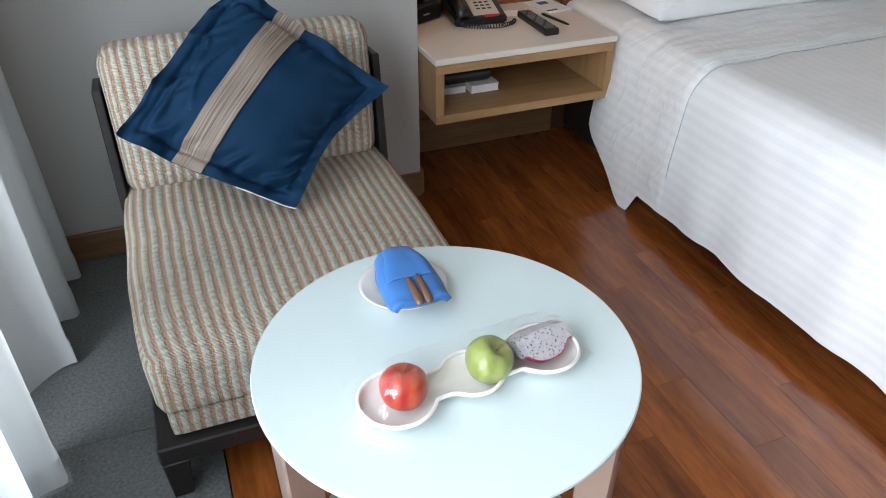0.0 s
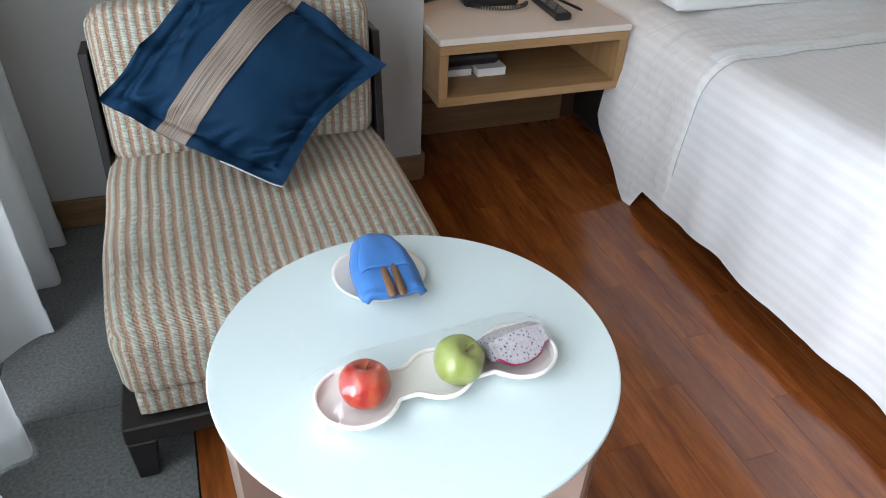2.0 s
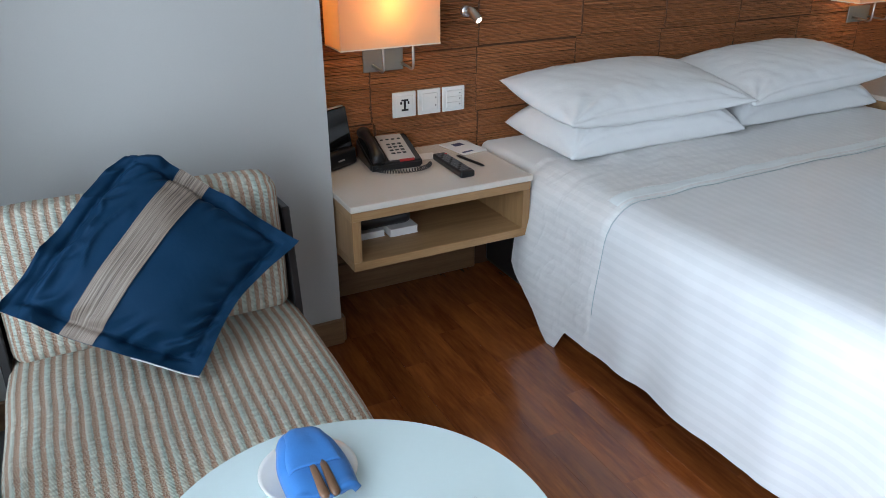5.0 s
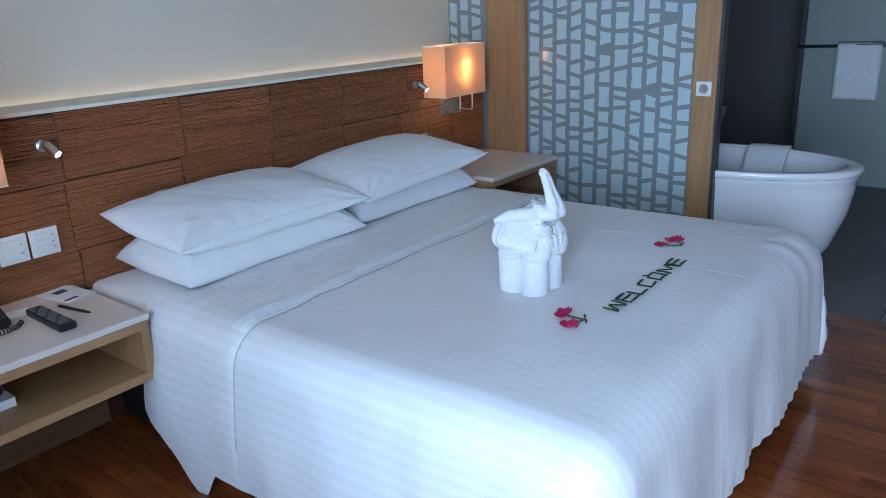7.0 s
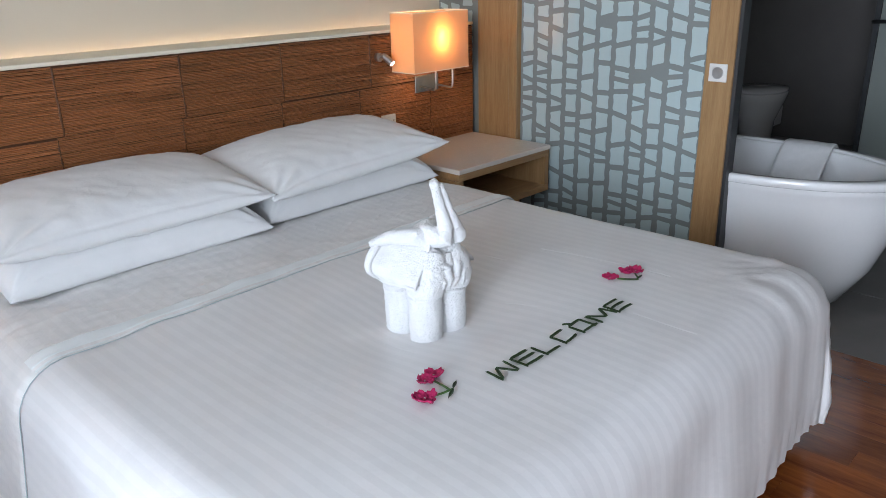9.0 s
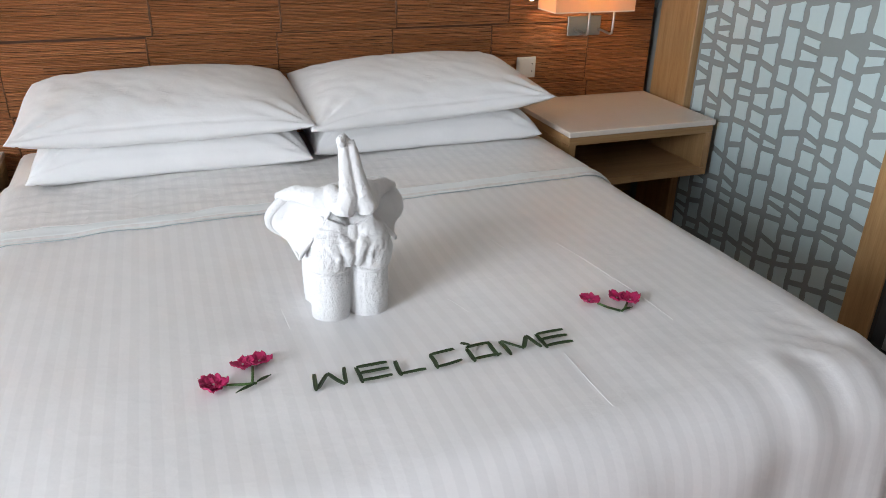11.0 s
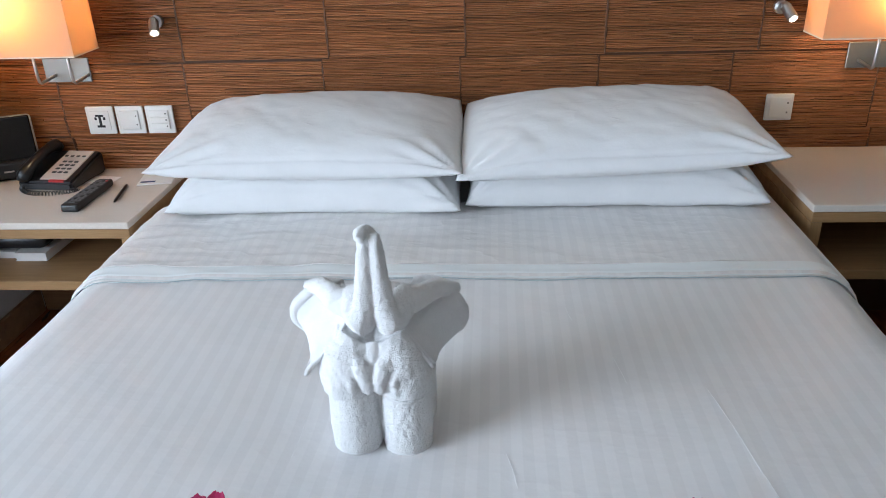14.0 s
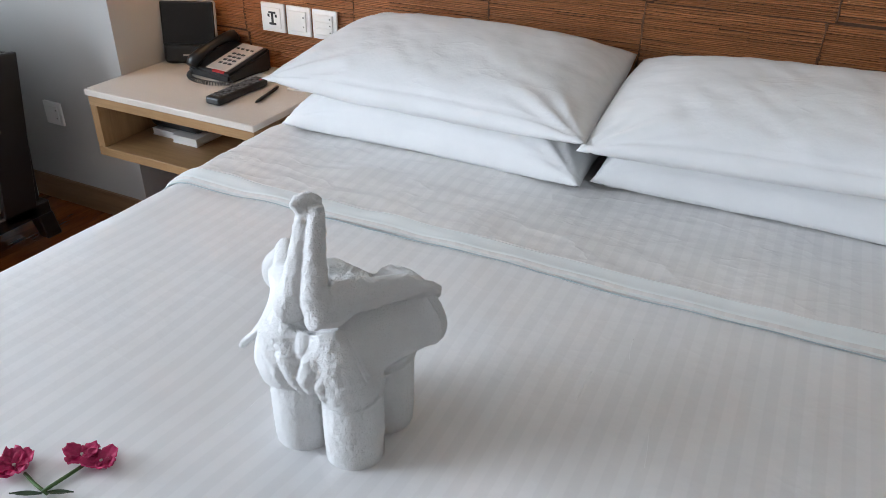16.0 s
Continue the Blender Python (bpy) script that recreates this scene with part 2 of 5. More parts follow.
def shade_material():
    n = Nodes("lamp_shade_fabric")
    n.color((0.80, 0.60, 0.40))
    n.rough(0.8)
    tr = n.add("ShaderNodeBsdfTranslucent")
    tr.inputs["Color"].default_value = (0.95, 0.68, 0.38, 1)
    mixs = n.add("ShaderNodeMixShader")
    mixs.inputs[0].default_value = 0.55
    out = n.t.nodes["Material Output"]
    n.link(n.b.outputs[0], mixs.inputs[1])
    n.link(tr.outputs[0], mixs.inputs[2])
    n.link(mixs.outputs[0], out.inputs[0])
    n.bump(n.noise(500.0), 0.2, 0.0005)
    return n.m


M_SHADE = shade_material()


def glow(name, c, k):
    n = Nodes(name)
    n.color((0.8, 0.8, 0.8))
    n.b.inputs["Emission Color"].default_value = (*c, 1)
    n.b.inputs["Emission Strength"].default_value = k
    return n.m


M_BULB = glow("lit_bulb", (1.0, 0.66, 0.32), 35.75)
M_STRIP = glow("led_strip_glow", (1.0, 0.80, 0.54), 11.0)
M_SPOT = glow("lit_spot", (1.0, 0.82, 0.58), 12.0)


def glassy(name, c, rough, weight, ior=1.45):
    n = Nodes(name)
    n.color(c)
    n.rough(rough)
    n.b.inputs["Transmission Weight"].default_value = weight
    n.b.inputs["IOR"].default_value = ior
    return n.m


M_CLEAR = glassy("window_glass", (1, 1, 1), 0.0, 1.0, 1.02)
M_FROST = glassy("frosted_glass", (0.40, 0.435, 0.40), 0.35, 0.25)
M_PANE = plain("grey_printed_glass", (0.24, 0.265, 0.26), 0.12, var=0.03, bump=0.0)
M_CELL = plain("pale_printed_cell", (0.47, 0.575, 0.585), 0.10, var=0.03, bump=0.0, coat=0.3)


def film_material():
    n = Nodes("cling_film")
    clear = n.add("ShaderNodeBsdfTransparent")
    shine = n.add("ShaderNodeBsdfGlossy")
    shine.inputs["Roughness"].default_value = 0.12
    mixs = n.add("ShaderNodeMixShader")
    mixs.inputs[0].default_value = 0.07
    n.link(clear.outputs[0], mixs.inputs[1])
    n.link(shine.outputs[0], mixs.inputs[2])
    n.link(mixs.outputs[0], n.t.nodes["Material Output"].inputs[0])
    return n.m


M_FILM = film_material()


def sheer_material():
    n = Nodes("sheer_curtain")
    n.color((0.80, 0.82, 0.82))
    n.rough(0.8)
    tr = n.add("ShaderNodeBsdfTranslucent")
    tr.inputs["Color"].default_value = (0.85, 0.87, 0.87, 1)
    mixs = n.add("ShaderNodeMixShader")
    mixs.inputs[0].default_value = 0.45
    n.link(n.b.outputs[0], mixs.inputs[1])
    n.link(tr.outputs[0], mixs.inputs[2])
    n.link(mixs.outputs[0], n.t.nodes["Material Output"].inputs[0])
    n.bump(n.noise(600.0), 0.2, 0.0005)
    return n.m


M_SHEER = sheer_material()


def apple_material(name, a, b, streak):
    n = Nodes(name)
    st = n.noise(6.0, n.coords((9, 9, 1.2)), 4)
    n.color(n.ramp(st, [(0.36, a), (0.68, b)]))
    n.rough(0.28)
    n.b.inputs["Coat Weight"].default_value = 0.25
    n.bump(n.noise(200.0), 0.05, 0.0005)
    return n.m


M_REDAPPLE = apple_material("red_apple_skin", (0.33, 0.010, 0.010), (0.50, 0.090, 0.035), 1)
M_GREENAPPLE = apple_material("green_apple_skin", (0.21, 0.26, 0.055), (0.32, 0.35, 0.12), 1)


def dragon_flesh():
    n = Nodes("dragon_fruit_flesh")
    vo = n.add("ShaderNodeTexVoronoi", Scale=200.0)
    n.link(n.coords(), vo.inputs["Vector"])
    n.color(n.ramp(vo.outputs["Distance"], [(0.0, (0.015, 0.015, 0.018)), (0.20, (0.02, 0.02, 0.022)), (0.27, (0.42, 0.40, 0.42)), (1.0, (0.52, 0.49, 0.51))]))
    n.rough(0.3)
    return n.m


M_FLESH = dragon_flesh()
M_DRAGONSKIN = plain("dragon_fruit_skin", (0.34, 0.02, 0.085), 0.4, var=0.3, scale=60)

# ---------- building helpers ----------


def thing(name, at, label, category, group="", kind=""):
    ob = new(name)
    ob.location = at
    ob.empty_display_size = 0.05
    return tagged(ob, label, category, group, kind)


def origin_of(ob):
    p = Vector((0, 0, 0))
    while ob:
        p = p + ob.location
        ob = ob.parent
    return p


def part(name, bm, material, parent=None, label="", smooth=False, category="", group="", kind="", at=None):
    """Links a bmesh given in world metres as one mesh object under a thing or part, or as a thing of its own at the point at."""
    base = origin_of(parent) if parent else Vector(at if at else (0, 0, 0))
    if base.length > 0:
        bmesh.ops.translate(bm, vec=-base, verts=bm.verts)
    me = bpy.data.meshes.new(name)
    bm.normal_update()
    bm.to_mesh(me)
    bm.free()
    for mm in (material if isinstance(material, (list, tuple)) else [material]):
        me.materials.append(mm)
    if smooth:
        for p in me.polygons:
            p.use_smooth = True
    ob = new(name, me)
    if parent:
        ob.parent = parent
    else:
        ob.location = base
    return tagged(ob, label, category, group, kind)


def solid(name, bm, material, label, category, at=(0, 0, 0), smooth=False, group="", kind=""):
    return part(name, bm, material, None, label, smooth, category, group, kind, at)


def box(x0, x1, y0, y1, z0, z1, bevel=0.0, bm=None, seg=1):
    bm = bm if bm else bmesh.new()
    r = bmesh.ops.create_cube(bm, size=1.0, matrix=Matrix.Translation(((x0 + x1) / 2, (y0 + y1) / 2, (z0 + z1) / 2)) @ Matrix.Diagonal((x1 - x0, y1 - y0, z1 - z0, 1)))
    if bevel:
        es = {e for v in r["verts"] for e in v.link_edges}
        bmesh.ops.bevel(bm, geom=list(es), offset=bevel, segments=seg, affect='EDGES', profile=0.5)
    return bm


def rounded(x0, x1, y0, y1, z0, z1, r, bm=None):
    return box(x0, x1, y0, y1, z0, z1, r, bm, 3)


def tube(points, radii, seg=12, bm=None, cap=True, squash=1.0):
    """A tube along points, its radius given at each one."""
    bm = bm if bm else bmesh.new()
    pts = [Vector(p) for p in points]
    if isinstance(radii, (int, float)):
        radii = [radii] * len(pts)
    rings, side = [], None
    for i, p in enumerate(pts):
        d = (pts[min(i + 1, len(pts) - 1)] - pts[max(i - 1, 0)]).normalized()
        if side is None:
            side = d.cross(Vector((0, 0, 1)) if abs(d.z) < 0.9 else Vector((0, 1, 0))).normalized()
        side = (side - d * side.dot(d)).normalized()
        up = d.cross(side)
        rings.append([bm.verts.new(p + (side * math.cos(a) + up * math.sin(a) * squash) * radii[i]) for a in (2 * math.pi * k / seg for k in range(seg))])
    for a, b in zip(rings, rings[1:]):
        for k in range(seg):
            bm.faces.new((a[k], a[(k + 1) % seg], b[(k + 1) % seg], b[k]))
    if cap:
        bm.faces.new(rings[0][::-1])
        bm.faces.new(rings[-1])
    return bm


def turned(profile, centre, seg=32, bm=None, squash=(1, 1)):
    """A lathe shape from (radius, z) pairs round the upright line through centre."""
    bm = bm if bm else bmesh.new()
    rings = []
    for r, z in profile:
        rings.append([bm.verts.new((centre[0] + r * squash[0] * math.cos(2 * math.pi * k / seg), centre[1] + r * squash[1] * math.sin(2 * math.pi * k / seg), centre[2] + z)) for k in range(seg)])
    for a, b in zip(rings, rings[1:]):
        for k in range(seg):
            bm.faces.new((a[k], a[(k + 1) % seg], b[(k + 1) % seg], b[k]))
    bm.faces.new(rings[0][::-1])
    bm.faces.new(rings[-1])
    return bm


def sheet(fn, nu, nv, bm=None, uvfn=None):
    """A grid of nu x nv cells; fn(i/nu, j/nv) gives the place, uvfn the cloth's own metres."""
    bm = bm if bm else bmesh.new()
    lay = bm.loops.layers.uv.verify()
    vs = [[bm.verts.new(fn(i / nu, j / nv)) for j in range(nv + 1)] for i in range(nu + 1)]
    for i in range(nu):
        for j in range(nv):
            f = bm.faces.new((vs[i][j], vs[i + 1][j], vs[i + 1][j + 1], vs[i][j + 1]))
            if uvfn:
                for loop, (a, b) in zip(f.loops, ((i, j), (i + 1, j), (i + 1, j + 1), (i, j + 1))):
                    loop[lay].uv = uvfn(a / nu, b / nv)
    return bm


def thicken(bm, t):
    bm.normal_update()
    bmesh.ops.solidify(bm, geom=bm.faces[:], thickness=t)
    return bm


def wob(x, y, z, s=1.0):
    return noise.noise(Vector((x * s, y * s, z * s)))


def ease(a, b, x):
    t = max(0.0, min(1.0, (x - a) / (b - a)))
    return t * t * (3 - 2 * t)


def structure(name, bm, material, label="", category=""):
    return part(name, bm, material, None, label, False, category, "", "structure")


# ---------- the shell of the room ----------
H = 2.62
structure("floor", box(-2.57, 1.24, -4.7, 0.02, -0.10, -0.006), M_GROUT, "bed of the glossy reddish brown hardwood strip floor", "floor")
structure("floor_stone_strip", box(-3.40, -2.57, -4.7, 0.02, -0.10, -0.008), M_GROUT, "bed of the grey slate tiles along the window", "floor")
structure("floor_bathroom", box(1.24, 5.2, -4.7, 0.9, -0.10, -0.008), M_GROUT, "bed of the dark grey bathroom floor tiles", "floor")
structure("wall_north", box(-1.77, 1.36, 0.25, 0.40, -0.1, H), M_UPPER, "warm beige painted wall above the headboard", "wall")
structure("wall_pier", box(-3.40, -1.77, -0.31, 0.40, -0.1, H), M_WALL, "pale grey painted wall pier behind the chair", "wall")
# south and east walls stay out of view, darkened to deepen the room's shade
structure("wall_south", box(-3.55, 5.2, -4.85, -4.7, -0.1, H), M_FARWALL, "plain dark taupe wall out of view, darkened to cut bounced light", "wall")
structure("wall_east", box(1.28, 1.40, -4.7, -2.75, -0.1, H), M_FARWALL, "plain dark taupe wall out of view, darkened to cut bounced light", "wall")
structure("wall_window_below", box(-3.55, -3.40, -4.7, 0.4, -0.1, 0.10), M_WALL)
structure("wall_window_above", box(-3.55, -3.40, -4.7, 0.4, 2.50, H), M_WALL)
structure("wall_window_end", box(-3.55, -3.40, -1.00, 0.4, 0.10, 2.50), M_WALL)
structure("wall_window_start", box(-3.55, -3.40, -4.7, -4.15, 0.10, 2.50), M_WALL)
structure("ceiling", box(-3.55, 5.2, -4.85, 0.9, H, H + 0.12), M_CEIL, "plain white ceiling", "ceiling")
structure("wall_bath_north", box(1.36, 5.2, 0.75, 0.9, -0.1, H), M_BATHWALL)
structure("wall_bath_east", box(5.0, 5.2, -4.7, 0.75, -0.1, H), M_BATHWALL)
structure("wall_bath_toilet", box(4.72, 4.80, -1.02, 0.75, -0.1, H), M_BATHWALL, "dark grey wall behind the toilet", "wall")
structure("ground", box(-400, 400, -400, 400, -9.2, -9.0), plain("garden_ground", (0.06, 0.10, 0.04), 0.9, var=0.4, scale=0.2), "green garden ground far below", "ground")

win = thing("window_1", (-3.47, -2.3, 0.1), "tall window with slim dark frame and clear panes", "window", kind="structure")
for k, y in enumerate((-4.15, -3.11, -2.08, -1.04)):
    part("window_frame", box(-3.50, -3.44, y, y + 0.04, 0.10, 2.50, 0.004), M_GREYFRAME, win)
part("window_frame", box(-3.50, -3.44, -4.11, -1.04, 0.10, 0.14), M_GREYFRAME, win)
part("window_frame", box(-3.50, -3.44, -4.11, -1.04, 2.46, 2.50), M_GREYFRAME, win)
for y0, y1 in ((-4.11, -3.11), (-3.07, -2.08), (-2.04, -1.04)):
    pane = part("pane", box(-3.474, -3.466, y0, y1, 0.14, 2.46), M_CLEAR, win)
    pane.visible_shadow = False

# baseboards
structure("baseboard", box(-3.40, -1.768, -0.325, -0.31, 0.0, 0.09, 0.003), M_BASE, "brown wooden baseboard along the grey pier", "baseboard")
structure("baseboard_2", box(-1.770, -1.755, -0.310, -0.014, 0.0, 0.09, 0.003), M_BASE, "brown wooden baseboard", "baseboard")
structure("baseboard_3", box(-1.755, -1.10, -0.014, 0.0, 0.0, 0.13, 0.003), M_BASE, "brown wooden baseboard under the bedside shelf", "baseboard")

# ---------- headboard ----------
head = thing("headboard", (0.0, 0.12, 0.0), "headboard wall of stained reed panels with cream top ledge", "headboard")
part("body", box(-1.768, 1.262, 0.004, 0.222, 0.0, 1.086), M_REEDGAP, head)
part("ledge", box(-1.768, 1.262, -0.006, 0.222, 1.087, 1.100, 0.002), M_LEDGE, head, "cream painted ledge")


def reed_tile(width, height, seed):
    """Horizontal reeds laid strand after strand, each a shallow half round that swells and dips a little."""
    rnd = random.Random(seed)
    bm = bmesh.new()
    z = 0.0015
    while z < height - 0.003:
        h = min(rnd.choice((0.0038, 0.0044, 0.0050, 0.0056)), height - z)
        x = 0.0
        while x < width - 0.001:
            run = rnd.choice((0.12, 0.18, 0.25, 0.33, 0.45))
            if width - x - run < 0.05:
                run = width - x
            depth = rnd.uniform(0.0022, 0.0056)
            ph, am = rnd.uniform(0, 9), rnd.uniform(0.0002, 0.0010)
            gap = rnd.choice((0.0002, 0.0003, 0.0004, 0.0006, 0.0008, 0.0018))
            n, rows = max(2, int(run / 0.05)), []
            for i in range(n + 1):
                f = i / n
                dz = am * math.sin(ph + 30.0 * (x + run * f))
                dep = depth * (1.0 + 0.15 * math.sin(ph * 3 + 41.0 * (x + run * f)))
                rows.append([bm.verts.new((x + (run - 0.0006) * f, -dep * k, z + dz + (h - gap) * q)) for q, k in ((0.0, -0.5), (0.22, 0.75), (0.5, 1.0), (0.78, 0.75), (1.0, -0.5))])
            for a, b in zip(rows, rows[1:]):
                for k in range(4):
                    bm.faces.new((a[k], b[k], b[k + 1], a[k + 1]))
            bm.faces.new(rows[0])
            bm.faces.new(rows[-1][::-1])
            x += run
        z += h
    return bm


COLS = [-1.768, -1.510, -1.097, -0.660, -0.243, 0.168, 0.566, 0.972, 1.262]
ROWSZ = [0.165, 0.40, 0.635, 0.868, 1.084]
SHIFT = [0.0, 0.008, 0.006, 0.018, 0.014, 0.012, 0.055, 0.012, 0.0]


def seam_x(ci, ri):
    """The seams of one row stand a little aside from those of the next."""
    return COLS[ci] + (SHIFT[ci] if ri % 2 else -0.25 * SHIFT[ci])


seam_rnd = random.Random(31)
for ci in range(len(COLS) - 1):
    for ri in range(len(ROWSZ) - 1):
        xa, xb = seam_x(ci, ri), seam_x(ci + 1, ri)
        w, h = xb - xa - 0.0026, ROWSZ[ri + 1] - ROWSZ[ri] - 0.0012
        ob = part("reed_panel", reed_tile(w, h, 7 + ci * 11 + ri), M_REED, head)
        ob.location = (xa + 0.0006, 0.001 * (ri % 2), ROWSZ[ri] + 0.002 * math.sin(ci * 2.1 + ri))
        if ci:
            zs = [ROWSZ[ri] + 0.004 + (h - 0.006) * k / 12 for k in range(13)]
            cord = tube([(xa - 0.0008 + seam_rnd.uniform(-0.002, 0.002), -0.0015, z) for z in zs], [seam_rnd.uniform(0.0016, 0.0052) for z in zs], 6, None, True, 0.6)
            part("seam_cord", cord, M_SEAM, head)
part("led_strip", box(-1.76, 1.255, 0.228, 0.244, 1.050, 1.055), M_STRIP, head, "warm light strip behind the ledge")
part("lower_panel", box(-1.768, 1.262, -0.001, 0.004, 0.13, 0.163), M_BASE, head)

# ---------- bed ----------
BX0, BX1, BY1 = -1.125, 0.640, -1.930
bed = thing("bed", (-0.23, -1.0, 0.0), "large double bed base with dark plinth and white mattress", "bed")
part("base", rounded(-1.06, 0.60, -1.86, -0.02, 0.02, 0.27, 0.02), M_BLACK, bed, "black fabric bed base")
part("mattress", rounded(-1.09, 0.63, -1.89, -0.015, 0.27, 0.490, 0.045), M_SHEET, bed, "white sheeted mattress", True)
part("sheet", rounded(-1.095, 0.635, -0.80, -0.012, 0.40, 0.528, 0.035), M_SHEET, bed, "white cotton bed sheet", True)


def top_height(x, y):
    """The bed's soft upper surface: fuller towards the middle of the foot half."""
    s = 0.545 + 0.012 * math.exp(-((y + 1.6) / 0.3) ** 2) - 0.041 * math.exp(-((y + 1.28) / 0.20) ** 2 - ((x + 0.32) / 0.24) ** 2)
    s += ease(-0.87, -0.80, y) * (0.007 * wob(x * 1.6, y * 2.0, 7.1, 6.0) + 0.004 * wob(x, y * 3, 2.2, 11.0)) * (1.0 - 0.6 * ease(-0.8, 0.1, x))
    # soft creases where the cloth is pulled round the foot's corner
    s += ease(-1.62, -1.84, y) * ease(0.10, 0.45, x) * 0.016 * (1 - abs(wob(x + 0.6 * y, 0.35 * y, 3.3, 13.0))) ** 5
    return s + 0.006 * wob(x, y, 0.3, 2.2) + 0.0025 * wob(x, y, 5.3, 6.0)


def drape(sx, sy, lift, r=0.115):
    """A point of cloth (own metres sx, sy over the bed) laid over the bed's rounded edge and hung down beyond it."""
    cx, cy = min(max(sx, BX0 + r), BX1 - r), max(sy, BY1 + r)
    dx, dy = sx - cx, sy - cy
    ln = math.hypot(dx, dy)
    zt = top_height(cx, cy) + lift
    if ln < 1e-6:
        return Vector((sx, sy, zt)), 0.0
    nx, ny = dx / ln, dy / ln
    if ln < r * math.pi / 2:
        out, drop = r * math.sin(ln / r), r * (1 - math.cos(ln / r))
    else:
        out, drop = r, r + ln - r * math.pi / 2
    k = ease(0.04, 0.40, drop)
    along = cx * abs(ny) - cy * abs(nx) + math.atan2(ny, nx) * 0.25
    fold = 0.005 * k * math.sin(along * 15.0 + 3.5 * wob(along, 0.4, 1.1, 2.3)) + 0.022 * k * wob(along * 2.6, drop * 0.6, 3.0, 2.0) + 0.006 * wob(along * 7, drop * 3, 1.0, 1.4) * ease(0.0, 0.1, drop)
    out += lift + fold + 0.028 * k + 0.0045 * (0.12 + 0.88 * abs(ny) ** 3) * ease(0.30, 0.46, drop) * math.sin(along * 95 + 4 * wob(along, 1.0, 0.0, 5.0))
    return Vector((cx + nx * out, cy + ny * out, zt - drop)), drop


def fold_skew(x):
    """The turned-down edge runs slightly askew across the bed."""
    return 0.020 * ease(-0.9, 0.6, x)


def cloth(y_head, y_foot, drop_left, drop_right, drop_foot, lift, nu, nv):
    """The cloth's own grid: side drops may change along the bed."""
    bm = bmesh.new()

    def place(u, v):
        sy = y_head + (y_foot - drop_foot - y_head) * v
        if y_foot > BY1 + 0.2:
            sy += fold_skew(-1.4 + 2.3 * u) * v
        a, b = BX0 - drop_left(sy), BX1 + drop_right(sy)
        return a + (b - a) * u, sy

    def fn(u, v):
        sx, sy = place(u, v)
        ex, ey = max(BX0 - sx, sx - BX1, 0.0), max(BY1 - sy, 0.0)
        if ex > 0 and ey > 0:
            m = max(drop_foot, 0.3)
            q = math.hypot(ex, ey)
            if q > m:
                ex, ey = ex * m / q, ey * m / q
                sx = BX0 - ex if sx < BX0 else BX1 + ex
                sy = BY1 - ey
        return drape(sx, sy, lift * (1 - 0.75 * ease(0.965, 1.0, v)) * (1 - 0.5 * ease(0.0, 0.12, BX0 - sx)) if y_foot > BY1 + 0.2 else lift)[0]

    return sheet(fn, nu, nv, bm, place)


def hem_left(y):
    return 0.418 + 0.02 * ease(-1.3, -1.75, y) + 0.010 * wob(y, 0.2, 0.7, 4.0)


duvet = thing("duvet", (-0.23, -1.2, 0.55), "white satin-striped duvet hanging to near the floor", "duvet")
part("cover", cloth(-0.60, BY1, hem_left, lambda y: 0.38, 0.385, 0.0, 130, 120), M_DUVET, duvet, smooth=True)


def fold_left(y):
    """The turned end hangs lower and lower towards a point, then runs level to its hem."""
    if y > -0.650:
        return 0.30 + 0.215 * min(1.0, max(0.0, (-0.36 - y) / 0.29)) ** 1.25
    return 0.515 - 0.105 * ease(0.0, 0.075, -0.650 - y)


part("turned_fold", cloth(-0.380, -0.826, fold_left, lambda y: 0.33, 0.0, 0.008, 110, 60), M_FOLD, duvet, "turned-down upper end of the duvet", True)


def rope_on_bed(y, lift, rad, name, mat, x0=-1.42, x1=0.90):
    pts = [drape(x0 + (x1 - x0) * i / 80, y + fold_skew(x0 + (x1 - x0) * i / 80) + 0.003 * math.sin(i * 0.37), lift)[0] for i in range(81)]
    return part(name, tube(pts, rad, 6), mat, duvet, smooth=True)


rope_on_bed(-0.829, 0.003, 0.0012, "piping", M_PIPING)
def hem_band(u, v):
    sx, sy = -1.075 + 1.66 * u, -0.826 + 0.058 * v
    sy += fold_skew(sx)
    return drape(sx, sy, 0.0092 if v > 0.2 else 0.0050)[0]


part("hem_band", sheet(hem_band, 110, 10), M_HEMBAND, duvet, "pale stitched hem band", True)
rope_on_bed(-0.766, 0.0088, 0.0010, "stitched_hem", M_FOLD, -1.075, 0.585)

# ---------- pillows ----------


